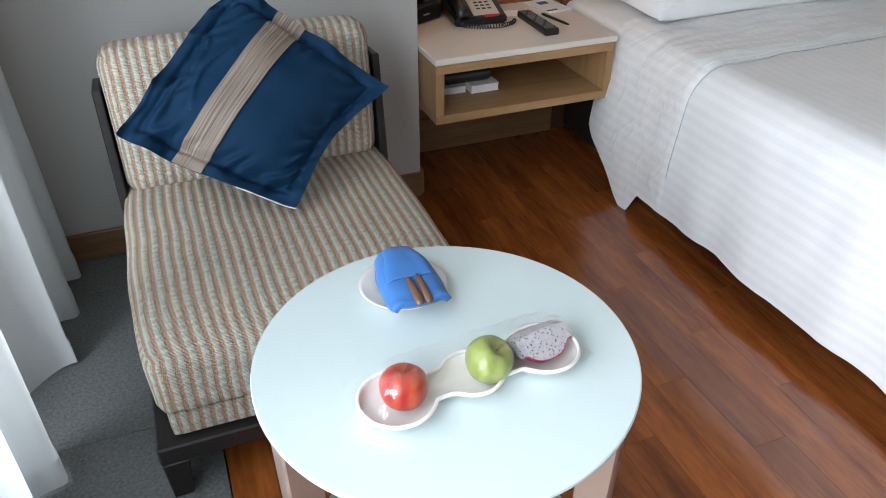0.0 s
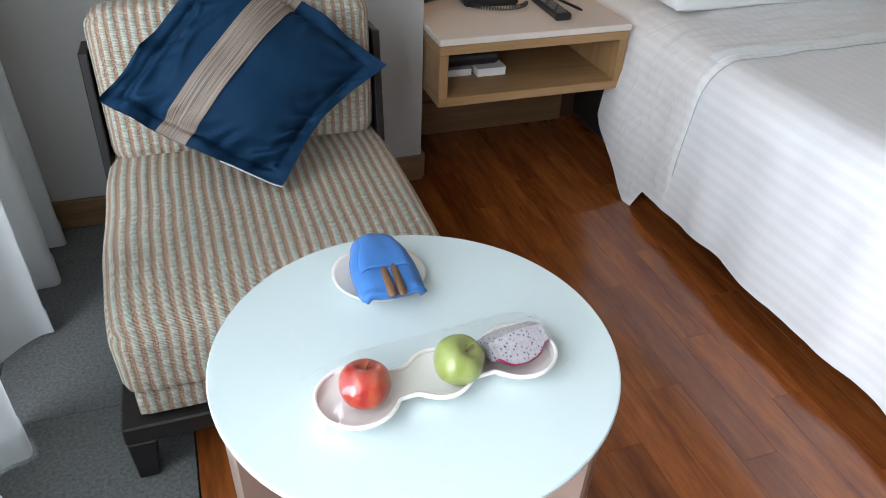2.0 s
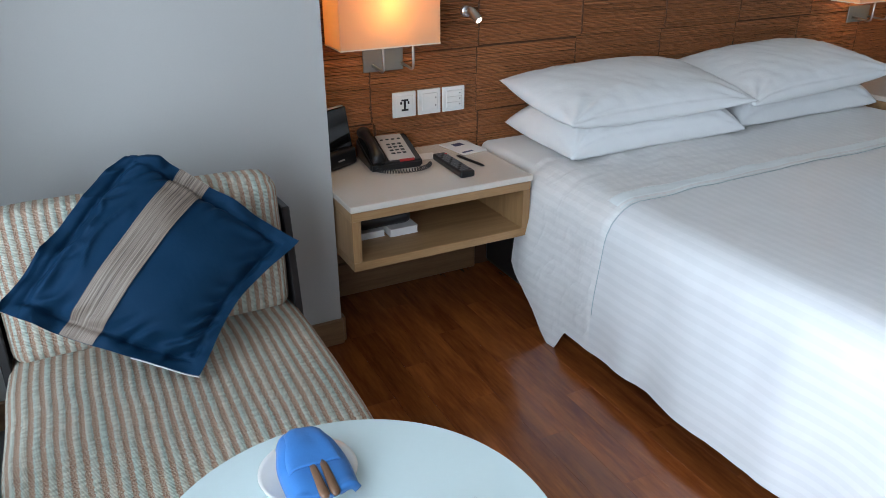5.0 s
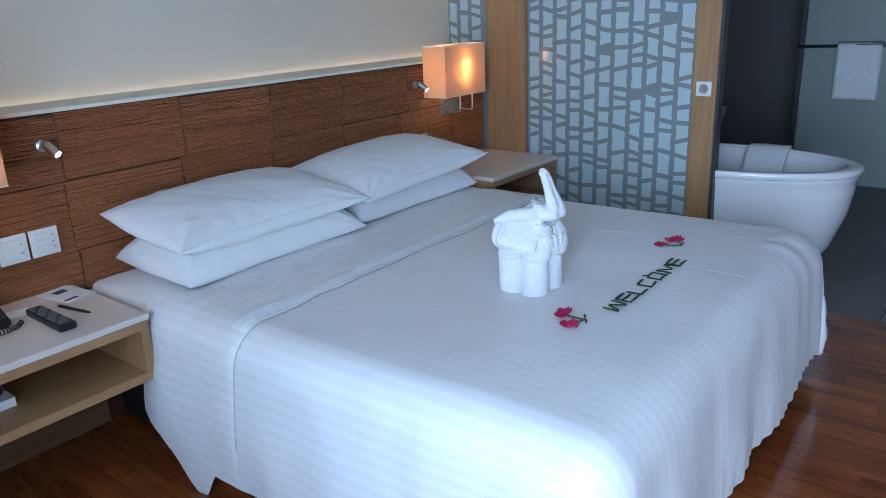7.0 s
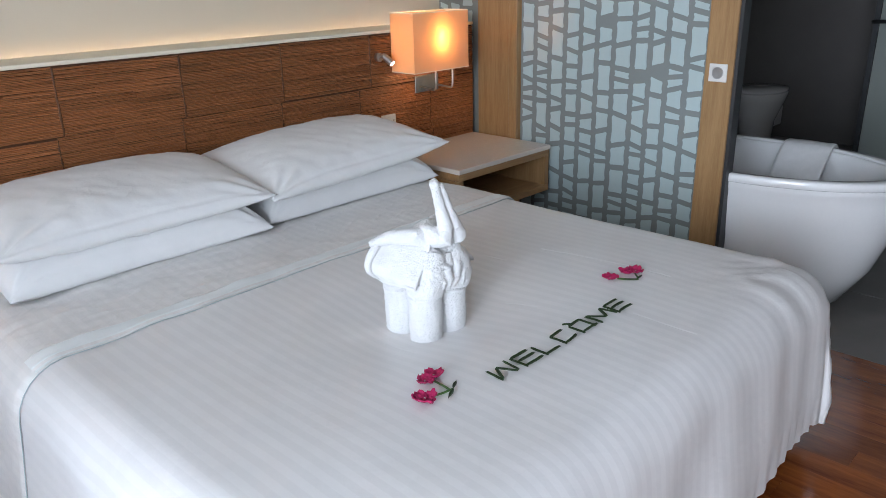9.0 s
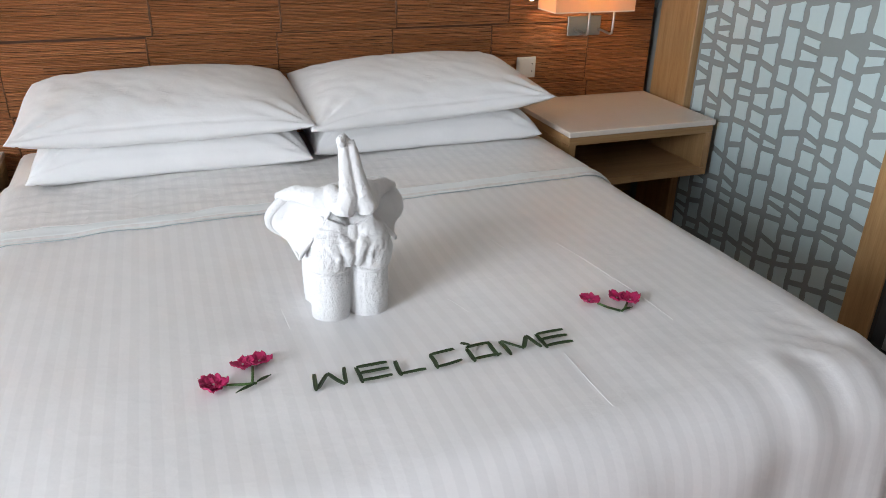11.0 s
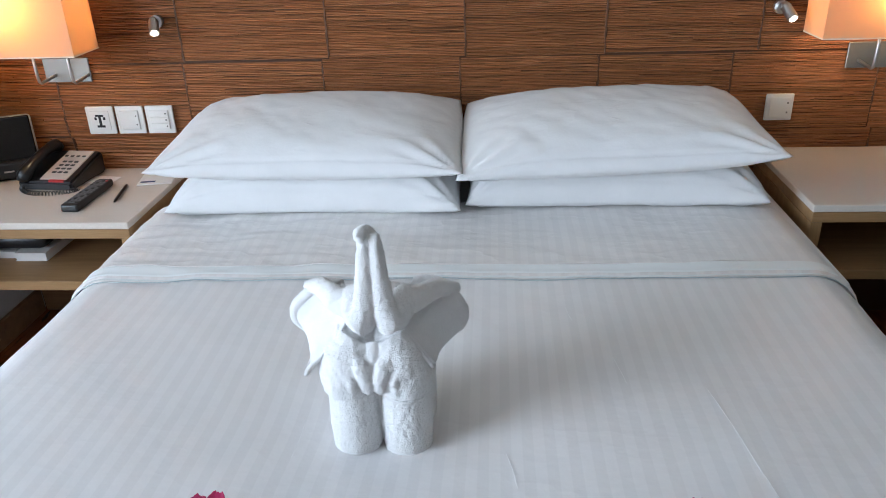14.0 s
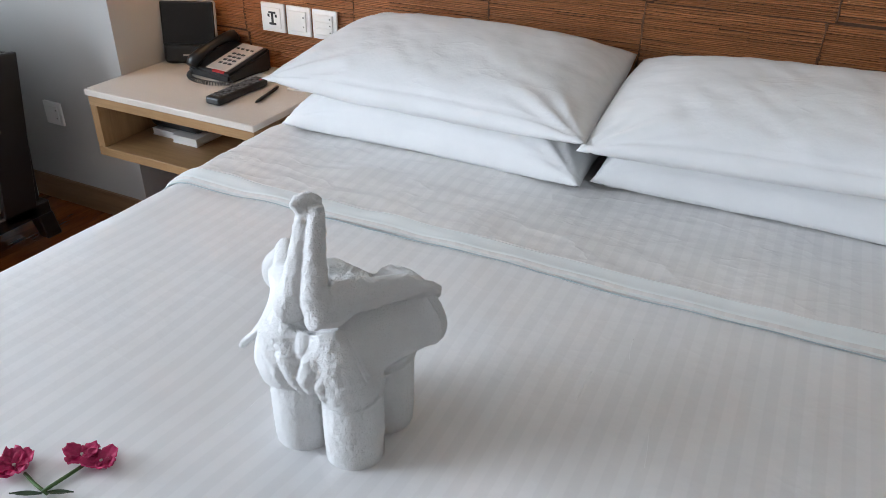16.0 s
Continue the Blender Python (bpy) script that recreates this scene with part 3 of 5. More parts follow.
def pillow(name, x0, x1, y0, y1, z, up, down, boxy, seed, label, tilt=0.0, turn=0.0, roll=0.0, kick=(0.0, 0.0), group="pillows on the bed"):
    w, d = (x1 - x0), (y1 - y0)
    c = Vector(((x0 + x1) / 2, (y0 + y1) / 2, z))
    rot = Euler((radians(tilt), radians(roll), radians(turn))).to_matrix()
    bm = bmesh.new()
    nu, nv = 72, 110
    for side in (1, -1):
        def fn(u, v, side=side):
            a, b = 2 * u - 1, 2 * v - 1
            pin_a, pin_b = 1 - 0.022 * (1 - abs(b) ** 3) , 1 - 0.075 * (1 - abs(a) ** 3)
            e = max(0.0, (1 - abs(a) ** (2.6 + boxy))) ** 0.55 * max(0.0, (1 - abs(b) ** (2.3 + boxy))) ** 0.6
            x, y = a * w / 2 * pin_a, b * d / 2 * pin_b
            ruck = 0.006 * wob(a * 1.5 + seed, b * 1.5, seed, 1.3) * e + 0.010 * wob(a * 7 + seed, b * 5, side, 1.0) * (1 - e) * (1 - max(abs(a), abs(b)) ** 8)
            crease = 0.0035 * (1 - abs(2 * ((0.5 + 0.5 * wob(a * 1.6 + b * 2.2 + seed, b * 1.2 - a, seed * 0.7, 1.6)) % 1.0) - 1)) * min(1.0, 2.5 * (1 - e)) + 0.003 * wob(a * 9 + 3 * b, b * 3, seed, 1.0) * e
            rim = 1 - max(abs(a), abs(b)) ** 12
            crease *= rim
            hemline = -0.0075 * math.exp(-((b + 0.93 - 0.012 * math.sin(3 * a + seed)) / 0.013) ** 2) if side > 0 else 0.0
            ridge = crease + hemline * rim + 0.008 * rim * (0.25 if b > 0 else 1.0) * math.sin(13 * math.atan2(b - math.copysign(1, b), a - math.copysign(1, a))) * max(0.0, 1 - math.hypot(abs(a) - 1, abs(b) - 1) / 0.7)
            hh = up if side > 0 else down
            p = Vector((x, y, side * (hh * e) + ruck * rim + ridge * side))
            p.x *= 1 - 0.06 * max(0.0, b) ** 2
            front = max(0.0, -b) ** 1.5
            p.z += front * (kick[0] * max(0.0, -a) ** 2.5 + kick[1] * max(0.0, a) ** 2.5)
            return c + rot @ p
        sheet(fn, nu, nv, bm, lambda u, v: (u * w, v * d))
    bmesh.ops.remove_doubles(bm, verts=bm.verts[:], dist=0.0008)
    bmesh.ops.recalc_face_normals(bm, faces=bm.faces[:])
    return solid(name, bm, M_PILLOW, label, "pillow", c, True, group)


pillow("pillow", -1.015, -0.231, -0.492, -0.03, 0.579, 0.106, 0.030, 2.2, 3, "white cotton bed pillow lying flat under another", 1.5)
pillow("pillow", -0.221, 0.560, -0.452, -0.03, 0.579, 0.108, 0.030, 2.2, 8, "white cotton bed pillow lying flat under another", 1.5)
pillow("pillow", -1.040, -0.222, -0.520, -0.02, 0.708, 0.090, 0.055, 0.25, 14, "plump white cotton bed pillow on top of another", 8, 0.0, 0.0, (0.020, 0.010))
pillow("pillow", -0.246, 0.566, -0.515, -0.02, 0.711, 0.090, 0.055, 0.25, 21, "plump white cotton bed pillow on top of another", 8, 1.0, -1.6, (0.0, 0.028))

# ---------- bedside shelves ----------


def bedside(x0, x1, y0, label, up=0.0):
    t = thing("bedside_shelf", ((x0 + x1) / 2, -0.05, 0.32), label, "bedside table", "bedside shelves")
    yb = -0.004
    part("worktop", box(x0 - 0.004, x1 + 0.004, y0 - 0.006, yb, 0.510 + up, 0.530 + up, 0.0025), M_TOP, t, "pale stone top")
    part("upper_board", box(x0, x1, y0, yb, 0.480 + up, 0.509 + up, 0.0015), M_OAKX, t)
    part("bottom_board", box(x0, x1, y0, yb, 0.318 + up, 0.346 + up, 0.0015), M_OAKX, t)
    for xa, xb in ((x0, x0 + 0.028), (x1 - 0.028, x1)):
        part("side_board", box(xa, xb, y0 + 0.0008, yb, 0.3465 + up, 0.4795 + up, 0.001), M_OAK, t)
    part("back_board", box(x0 + 0.029, x1 - 0.029, -0.022, -0.006, 0.347 + up, 0.479 + up), M_OAKX, t)
    return t


bedside(-1.764, -1.142, -0.452, "floating oak bedside shelf with pale stone top")
bedside(0.655, 1.256, -0.470, "floating oak bedside shelf with bare pale stone top", 0.047)

# ---------- wall lamps, reading spots and switches ----------


def wall_lamp(x0, x1, label, dy=0.0):
    xc = (x0 + x1) / 2
    t = thing("wall_lamp", (xc, -0.005, 0.93), label, "lamp", "wall lamps beside the bed")
    y0, y1, z0, z1 = -0.182 + dy, -0.035 + dy * 0.8, 0.925, 1.165
    w = 0.003
    def hollow(a0, a1, b0, b1, lo, hi, wd):
        bm = bmesh.new()
        rings = []
        for ix, z in ((0, lo), (0, hi), (wd, hi), (wd, lo)):
            rings.append([bm.verts.new((x, y, z)) for x, y in ((a0 + ix, b0 + ix), (a1 - ix, b0 + ix), (a1 - ix, b1 - ix), (a0 + ix, b1 - ix))])
        for p in range(4):
            q = rings[(p + 1) % 4]
            for k in range(4):
                bm.faces.new((rings[p][k], rings[p][(k + 1) % 4], q[(k + 1) % 4], q[k]))
        return bm

    lampshade = part("shade", hollow(x0, x1, y0, y1, z0, z1, w), M_SHADE, t, "glowing peach fabric box shade")
    for z in (z0 - 0.003, z1 - 0.001):
        part("trim", hollow(x0 - 0.001, x1 + 0.001, y0 - 0.001, y1 + 0.001, z, z + 0.004, 0.005), M_LEDGE, lampshade)
    part("bulb", turned([(0.004, -0.03), (0.016, -0.028), (0.018, 0.0), (0.032, 0.03), (0.030, 0.055), (0.012, 0.072)], (xc, -0.115, 1.03), 16), M_BULB, t, "lit warm bulb", True)
    part("backplate", box(xc - 0.034, xc + 0.112, -0.0125, -0.006, 0.816, 0.890, 0.002), M_SATIN, t, "brushed steel plate")
    for dx in (0.012, 0.118):
        part("arm", tube([(xc + dx - 0.012, -0.012, 0.838), (xc + dx - 0.012, -0.095, 0.832), (xc + dx - 0.012, -0.105, 0.838), (xc + dx - 0.012, -0.108, 0.855), (xc + dx - 0.012, -0.108, 0.99)], 0.0048, 8), M_CHROME, t, smooth=True)
    return t


wall_lamp(-1.672, -1.334, "lit wall lamp with peach box shade on steel arms")
wall_lamp(0.735, 1.070, "lit wall lamp with peach box shade on steel arms", 0.032)


def reading_spot(x, z):
    t = thing("reading_light", (x, -0.01, z), "small lit chrome reading spotlight on the headboard", "lamp", "reading lights")
    part("rose", tube([(x, -0.004, z), (x, -0.02, z), (x, -0.024, z)], [0.019, 0.019, 0.012], 20), M_CHROME, t, smooth=False)
    part("neck", tube([(x, -0.02, z), (x, -0.042, z + 0.004)], 0.006, 10), M_CHROME, t)
    a, b = Vector((x + 0.000, -0.036, z + 0.012)), Vector((x + 0.016, -0.078, z - 0.024))
    spot_head = part("head", tube([a, a.lerp(b, 0.2), b], [0.009, 0.0140, 0.0148], 18), M_CHROME, t, smooth=False)
    d = (b - a).normalized()
    part("lens", tube([b - d * 0.002, b + d * 0.0015], 0.0105, 18), M_SPOT, spot_head, "lit lens")


reading_spot(-1.150, 0.992)
reading_spot(0.660, 0.992)


def wall_plate(x0, z1, size, y, kind, label):
    t = thing("wall_switch", (x0 + size / 2, y, z1 - size / 2), label, "switch", "switch plates")
    x1, z0 = x0 + size, z1 - size
    face = part("plate", box(x0, x1, y - 0.009, y, z0, z1, 0.003, None, 2), M_WHITEPL, t)
    m = size * 0.15
    part("inner_frame", box(x0 + m, x1 - m, y - 0.0115, y - 0.009, z0 + m, z1 - m, 0.0012), M_WHITEPL, face)
    c = x0 + size / 2
    zc = (z0 + z1) / 2
    if kind == "socket":
        for b in ((c - 0.013, c + 0.013, zc + 0.013, zc + 0.019), (c - 0.013, c + 0.013, zc - 0.022, zc - 0.015), (c - 0.004, c + 0.004, zc - 0.016, zc + 0.014)):
            part("slot", box(b[0], b[1], y - 0.0123, y - 0.0110, b[2], b[3]), M_BLACK, face)
        for dx in (-0.014, 0.014):
            part("slot", box(c + dx - 0.0035, c + dx + 0.0035, y - 0.0123, y - 0.0110, zc + 0.002, zc + 0.011), M_BLACK, face)
    elif kind == "two":
        part("rocker", box(c - 0.030, c + 0.030, y - 0.0135, y - 0.0115, zc - 0.030, zc + 0.030, 0.001), M_WHITEPL, face)
        for dz in (0.014, -0.014):
            part("mark", box(c + 0.020, c + 0.024, y - 0.0142, y - 0.0134, zc + dz - 0.002, zc + dz + 0.002), M_KEYDARK, face)
    else:
        for k in range(3):
            part("rocker", box(c - 0.030, c + 0.030, y - 0.0135, y - 0.0115, zc - 0.029 + k * 0.0200, zc - 0.011 + k * 0.0200, 0.001), M_WHITEPL, face)
            part("mark", box(c + 0.020, c + 0.024, y - 0.0142, y - 0.0134, zc - 0.022 + k * 0.02, zc - 0.018 + k * 0.02), M_KEYDARK, face)
    return t


wall_plate(-1.436, 0.738, 0.089, -0.006, "socket", "white square universal power socket on the headboard")
wall_plate(-1.339, 0.738, 0.089, -0.006, "two", "white square double rocker switch on the headboard")
wall_plate(-1.242, 0.738, 0.089, -0.006, "three", "white square triple rocker switch on the headboard")
wall_plate(0.660, 0.744, 0.080, -0.006, "two", "white square double rocker switch beside the pillow")
wall_plate(-2.170, 0.385, 0.082, -0.3095, "two", "white square blank outlet low on the grey pier")

# ---------- glass partition ----------
PX = 1.284
part_frame = thing("partition", (PX + 0.03, -0.6, 0.0), "oak framed sliding partition with printed glass mosaic", "partition")
part("stile", box(PX - 0.022, PX + 0.058, -0.270, -0.222, 0.0, H - 0.003, 0.003), M_OAK, part_frame)
part("fixed_panel", box(PX - 0.002, PX + 0.066, -0.221, -0.018, 0.0, H - 0.003, 0.002), M_OAK, part_frame)
part("stile", box(PX - 0.012, PX + 0.058, -1.278, -1.168, 0.0, H - 0.003, 0.003), M_OAK, part_frame)
part("bottom_rail", box(PX - 0.012, PX + 0.058, -1.167, -0.271, 0.0, 0.075, 0.003), M_BASE, part_frame)
part("glass", box(PX + 0.012, PX + 0.030, -1.168, -0.270, 0.075, H - 0.003), M_PANE, part_frame, "grey printed glass")
part("side_glass", box(PX + 0.014, PX + 0.030, -0.017, 0.249, 0.0, H - 0.003), M_PANE, part_frame, "grey printed glass")
part("edge", box(PX - 0.004, PX + 0.052, -1.292, -1.279, 0.0, H - 0.003), M_GREYFRAME, part_frame)

lock = thing("door_pull", (PX - 0.012, -1.222, 0.95), "square pale metal finger pull on the oak stile", "handle")
part("plate", box(PX - 0.018, PX - 0.0125, -1.258, -1.188, 0.916, 0.982, 0.002), M_WHITEPL, lock)
part("cup", tube([(PX - 0.018, -1.223, 0.949), (PX - 0.021, -1.223, 0.949)], 0.022, 20), M_CHROME, lock)

rnd = random.Random(5)


def mosaic(y_start, y_end, columns, z_lo, z_hi):
    step = (y_end - y_start) / columns
    edges = [y_start + step * k + (rnd.uniform(-0.006, 0.006) if 0 < k < columns else 0) for k in range(columns + 1)]
    for k in range(columns):
        z = z_lo + rnd.uniform(-0.05, 0.0)
        slant = rnd.uniform(-0.006, 0.006)
        while z < z_hi:
            h = rnd.choice((0.035, 0.045, 0.065, 0.075, 0.085, 0.10, 0.125))
            nslant = rnd.uniform(-0.010, 0.010)
            g = rnd.uniform(0.0085, 0.0115)
            a, b = edges[k] - g * 0.9, edges[k + 1] + g * 0.9
            lo, hi = max(z + g, z_lo), min(z + h - g, z_hi)
            if hi - lo > 0.014:
                corners = [(a, lo + slant), (b, lo - slant), (b, hi - nslant), (a, hi + nslant)]
                corners = [(y, min(max(q, z_lo + 0.003), z_hi)) for y, q in corners]
                cy, cz = (a + b) / 2, (lo + hi) / 2
                ring = []
                for q in range(4):
                    p, n2 = corners[q], corners[(q + 1) % 4]
                    for f in (0.09, 0.28, 0.5, 0.72, 0.91):
                        pull = 0.115 * (1 - abs(2 * f - 1) ** 2) * (1.4 if q % 2 else 0.4)
                        y, zz = p[0] + (n2[0] - p[0]) * f, p[1] + (n2[1] - p[1]) * f
                        ring.append((y + (cy - y) * pull, zz + (cz - zz) * pull))
                yield ring
            z += h
            slant = nslant


def cells(y_start, y_end, columns, z_lo, z_hi, parent, lim=300):
    base = origin_of(parent)
    count = 0
    for ring in mosaic(y_start, y_end, columns, z_lo, z_hi):
        n = len(ring)
        x0, x1 = PX + 0.0118, PX + 0.0098
        vs = [(x0 - base.x, y - base.y, z - base.z) for y, z in ring] + [(x1 - base.x, y - base.y, z - base.z) for y, z in ring]
        fs = [tuple(range(n, 2 * n))] + [(k, (k + 1) % n, n + (k + 1) % n, n + k) for k in range(n)]
        me = bpy.data.meshes.new("glass_cell")
        me.from_pydata(vs, [], fs)
        me.materials.append(M_CELL)
        ob = new("glass_cell", me)
        ob.parent = parent
        count += 1


cells(-0.272, -1.166, 11, 0.078, 2.05, part_frame)
cells(0.247, 0.016, 3, 0.9, 2.0, part_frame)

# ---------- lounge chair ----------
chair = thing("lounge_chair", (-2.34, -0.9, 0.0), "low armless lounge chair in striped fabric on black wood", "chair")
CX0, CX1 = -2.672, -2.005


def soft_block(x0, x1, y0, y1, z0, z1, r, crown=0.0, n=26, bulge=0.0):
    """An upholstered block: rounded edges, a slight crown, and the cloth's own coordinates."""
    bm = bmesh.new()
    lay = bm.loops.layers.uv.verify()
    bmesh.ops.create_cube(bm, size=2.0)
    bmesh.ops.subdivide_edges(bm, edges=bm.edges[:], cuts=n, use_grid_fill=True)
    hx, hy, hz = (x1 - x0) / 2, (y1 - y0) / 2, (z1 - z0) / 2
    c = Vector(((x0 + x1) / 2, (y0 + y1) / 2, (z0 + z1) / 2))
    for f in bm.faces:
        nrm = f.calc_center_median()
        top = abs(nrm.z) > 0.999
        side = abs(nrm.x) > 0.999
        for loop in f.loops:
            p = loop.vert.co
            if side:
                loop[lay].uv = (p.y * hy + 0.013, p.z * hz)
            else:
                loop[lay].uv = (p.x * hx, (p.y * hy) if top else (-hy - hz + p.z * hz))
    for v in bm.verts:
        p = Vector((v.co.x * hx, v.co.y * hy, v.co.z * hz))
        q = Vector((max(-hx + r, min(hx - r, p.x)), max(-hy + r, min(hy - r, p.y)), max(-hz + r, min(hz - r, p.z))))
        d = p - q
        if d.length > 1e-9:
            p = q + d.normalized() * r
        k = (1 - (v.co.x) ** 4) * (1 - (v.co.y) ** 4)
        p.z += crown * k * (0.5 + 0.5 * v.co.z)
        p.x += bulge * v.co.x * (1 - v.co.y ** 4) * (0.55 + 0.45 * v.co.z)
        p += Vector((0.003 * wob(p.x, p.y, p.z, 9.0), 0.003 * wob(p.y, p.z, p.x, 9.0), 0.003 * wob(p.z, p.x, p.y, 7.0)))
        v.co = p + c
    return bm


part("seat_cushion", soft_block(CX0, CX1, -1.315, -0.515, 0.205, 0.362, 0.032, 0.012, 26, 0.022), M_CHAIR, chair, "striped seat cushion", True)
part("seat_base", soft_block(CX0 + 0.012, CX1 - 0.012, -1.298, -0.515, 0.138, 0.208, 0.014), M_CHAIR, chair, "striped lower seat band", True)
back = soft_block(CX0 + 0.003, CX1 - 0.003, -0.06, 0.06, 0.0, 0.365, 0.040, 0.01)
lean = Matrix.Translation((0, -0.588, 0.350)) @ Euler((radians(-5), 0, 0)).to_matrix().to_4x4()
for v in back.verts:
    v.co = lean @ v.co
part("back_cushion", back, M_CHAIR, chair, "striped back cushion", True)
rails = box(CX0 - 0.022, CX1 + 0.022, -1.318, -0.515, 0.092, 0.138, 0.004)
part("seat_frame", rails, M_DARKWOOD, chair, "black wooden seat frame")
for x in (CX0 - 0.02, CX1 - 0.035):
    for y, splay in ((-1.318, -0.012), (-0.565, 0.03)):
        bm = bmesh.new()
        box(x, x + 0.055, y, y + 0.055, 0.0, 0.093, 0.003, bm)
        for v in bm.verts:
            if v.co.z < 0.05:
                v.co.y += splay * 0.6
                v.co.x = x + 0.0275 + (v.co.x - x - 0.0275) * 0.72
        part("leg", bm, M_DARKWOOD, chair)
for x in (CX0 - 0.022, CX1 + 0.002):
    bm = bmesh.new()
    box(x, x + 0.020, -0.04, 0.075, -0.25, 0.275, 0.003, bm)
    for v in bm.verts:
        if v.co.z < 0:
            v.co.y -= 0.03
        v.co = lean @ v.co
    part("back_post", bm, M_DARKWOOD, chair, "black wooden side of the backrest")
bm = box(CX0, CX1, 0.060, 0.075, -0.22, 0.27, 0.003)
for v in bm.verts:
    v.co = lean @ v.co
part("back_panel", bm, M_DARKWOOD, chair)

# ---------- blue scatter cushion ----------
C_R, C_B, C_L, C_T = Vector((-2.010, -0.765, 0.598)), Vector((-2.300, -0.925, 0.400)), Vector((-2.652, -0.772, 0.580)), Vector((-2.330, -0.556, 0.853))
cus = thing("scatter_cushion", (-2.32, -0.75, 0.39), "dark blue square cushion with woven beige band, leaning on the chair", "cushion")
c_mid = (C_R + C_B + C_L + C_T) / 4
c_n = (C_R - C_L).cross(C_T - C_B).normalized()
if c_n.y > 0:
    c_n = -c_n


def cushion_point(a, b, k):
    """a, b in 0..1 across the cushion's face, k along its normal."""
    a = a - 0.07 * math.sin(math.pi * b) ** 1.4 * max(a, 0.0) ** 4
    b = b - 0.020 * math.sin(math.pi * a) * max(0.0, 1 - b) ** 4
    p = C_L * (1 - a) * (1 - b) + C_B * a * (1 - b) + C_T * (1 - a) * b + C_R * a * b
    p = p.lerp(c_mid, 0.20 * ((1 - a) * b) ** 7)
    return p + c_n * k


def cushion_face(a, b, side):
    s, t = (a - 0.5) / 0.425, (b - 0.5) / 0.425
    e = max(0.0, 1 - abs(s) ** 2.2) ** 0.8 * max(0.0, 1 - abs(t) ** 2.2) ** 0.8 if abs(s) < 1 and abs(t) < 1 else 0.0
    ruff = (1 - min(1.0, e * 3)) * (0.010 * math.sin(13 * (a + 0.5 * b) + 4 * wob(a * 3, b * 3, 2)) + 0.008 * wob(a * 9, b * 9, 4.0)) + 0.006 * wob(a * 5, b * 5, 1.0, 1.0) + (0.016 * (1 - abs(wob(a * 9, b * 3.2, 7.0))) ** 6 * (1 - ease(0.16, 0.30, a)) if side > 0 else 0.0)
    m = max(abs(s), abs(t))
    ditch = -0.012 * math.exp(-((m - 1.0) / 0.038) ** 2)
    pucker = 0.016 * math.sin(46 * (a - b) + 5 * wob(a * 5, b * 5, 1.0)) * math.exp(-((m - 0.92) / 0.14) ** 2) * (0.35 + 0.65 * ease(0.45, 0.95, a) * (1 - ease(0.2, 0.6, b)))
    return cushion_point(a, b, side * 0.066 * e + ruff + ditch + pucker)


CN = 96
bm = sheet(lambda u, v: cushion_face(u, v, 1), CN, CN, None, lambda u, v: (v * 0.5, u * 0.5))
sheet(lambda u, v: cushion_face(u, v, -1) - c_n * 0.003, CN, CN, bm, lambda u, v: (v * 0.5, u * 0.5))
bmesh.ops.remove_doubles(bm, verts=bm.verts[:], dist=0.0006)
part("cover", bm, M_BLUE, cus, smooth=True)
B0, B1 = 29 / 96, 45 / 96
bm = sheet(lambda u, v: cushion_face(B0 + (B1 - B0) * u, v, 1) + c_n * 0.0050, 16, 96, None, lambda u, v: (u * 0.1, v * 0.5))
part("band", bm, M_BAND, cus, "beige woven band", True)
part("edge_lining", tube([cushion_face(0.66 + 0.34 * k / 24, 0.0, 1) + Vector((0, -0.001, -0.002)) for k in range(25)], 0.0016, 6), M_SHEET, cus, "white lining at the edge", True)

# ---------- round side table ----------
TC, TR, TZ = (-2.212, -1.664), 0.294, 0.535
tbl = thing("side_table", (TC[0], TC[1], 0.0), "round white glass-topped side table on bronze-painted flat legs", "table")
part("tabletop", turned([(0.05, -0.010), (TR - 0.003, -0.010), (TR, -0.007), (TR, -0.002), (TR - 0.002, 0.0), (0.10, 0.0)], (TC[0], TC[1], TZ), 96), M_TABLE, tbl, "white painted glass top")
part("top_rim", turned([(TR - 0.05, -0.026), (TR - 0.016, -0.026), (TR - 0.014, -0.0105), (TR - 0.05, -0.0105)], (TC[0], TC[1], TZ), 96), M_SATIN, tbl)
part("under_panel", turned([(0.05, -0.022), (TR - 0.051, -0.022), (TR - 0.051, -0.0105), (0.05, -0.0105)], (TC[0], TC[1], TZ), 64), M_LEGWOOD, tbl)
for k in range(3):
    a = radians(192 + 120 * k)
    ca, sa = math.cos(a), math.sin(a)
    bm = bmesh.new()
    box(-0.026, 0.026, -0.011, 0.011, 0.0, 0.505, 0.003, bm)
    for v in bm.verts:
        f = v.co.z / 0.505
        r = v.co.x * (0.75 + 0.4 * f) + 0.255
        q = v.co.y * 2.2
        v.co = Vector((TC[0] + ca * r - sa * q, TC[1] + sa * r + ca * q, v.co.z))
    part("leg", bm, M_LEGWOOD, tbl)
bm = bmesh.new()
ring_rows = [[bm.verts.new((TC[0] + r * math.cos(radians(q * 5)), TC[1] + r * math.sin(radians(q * 5)), z)) for q in range(72)] for r, z in ((0.190, 0.070), (0.244, 0.070), (0.244, 0.078), (0.190, 0.078))]
for k in range(4):
    for q in range(72):
        bm.faces.new((ring_rows[k][q], ring_rows[k][(q + 1) % 72], ring_rows[(k + 1) % 4][(q + 1) % 72], ring_rows[(k + 1) % 4][q]))
part("base_ring", bm, M_SATIN, tbl, "flat grey steel ring joining the legs")

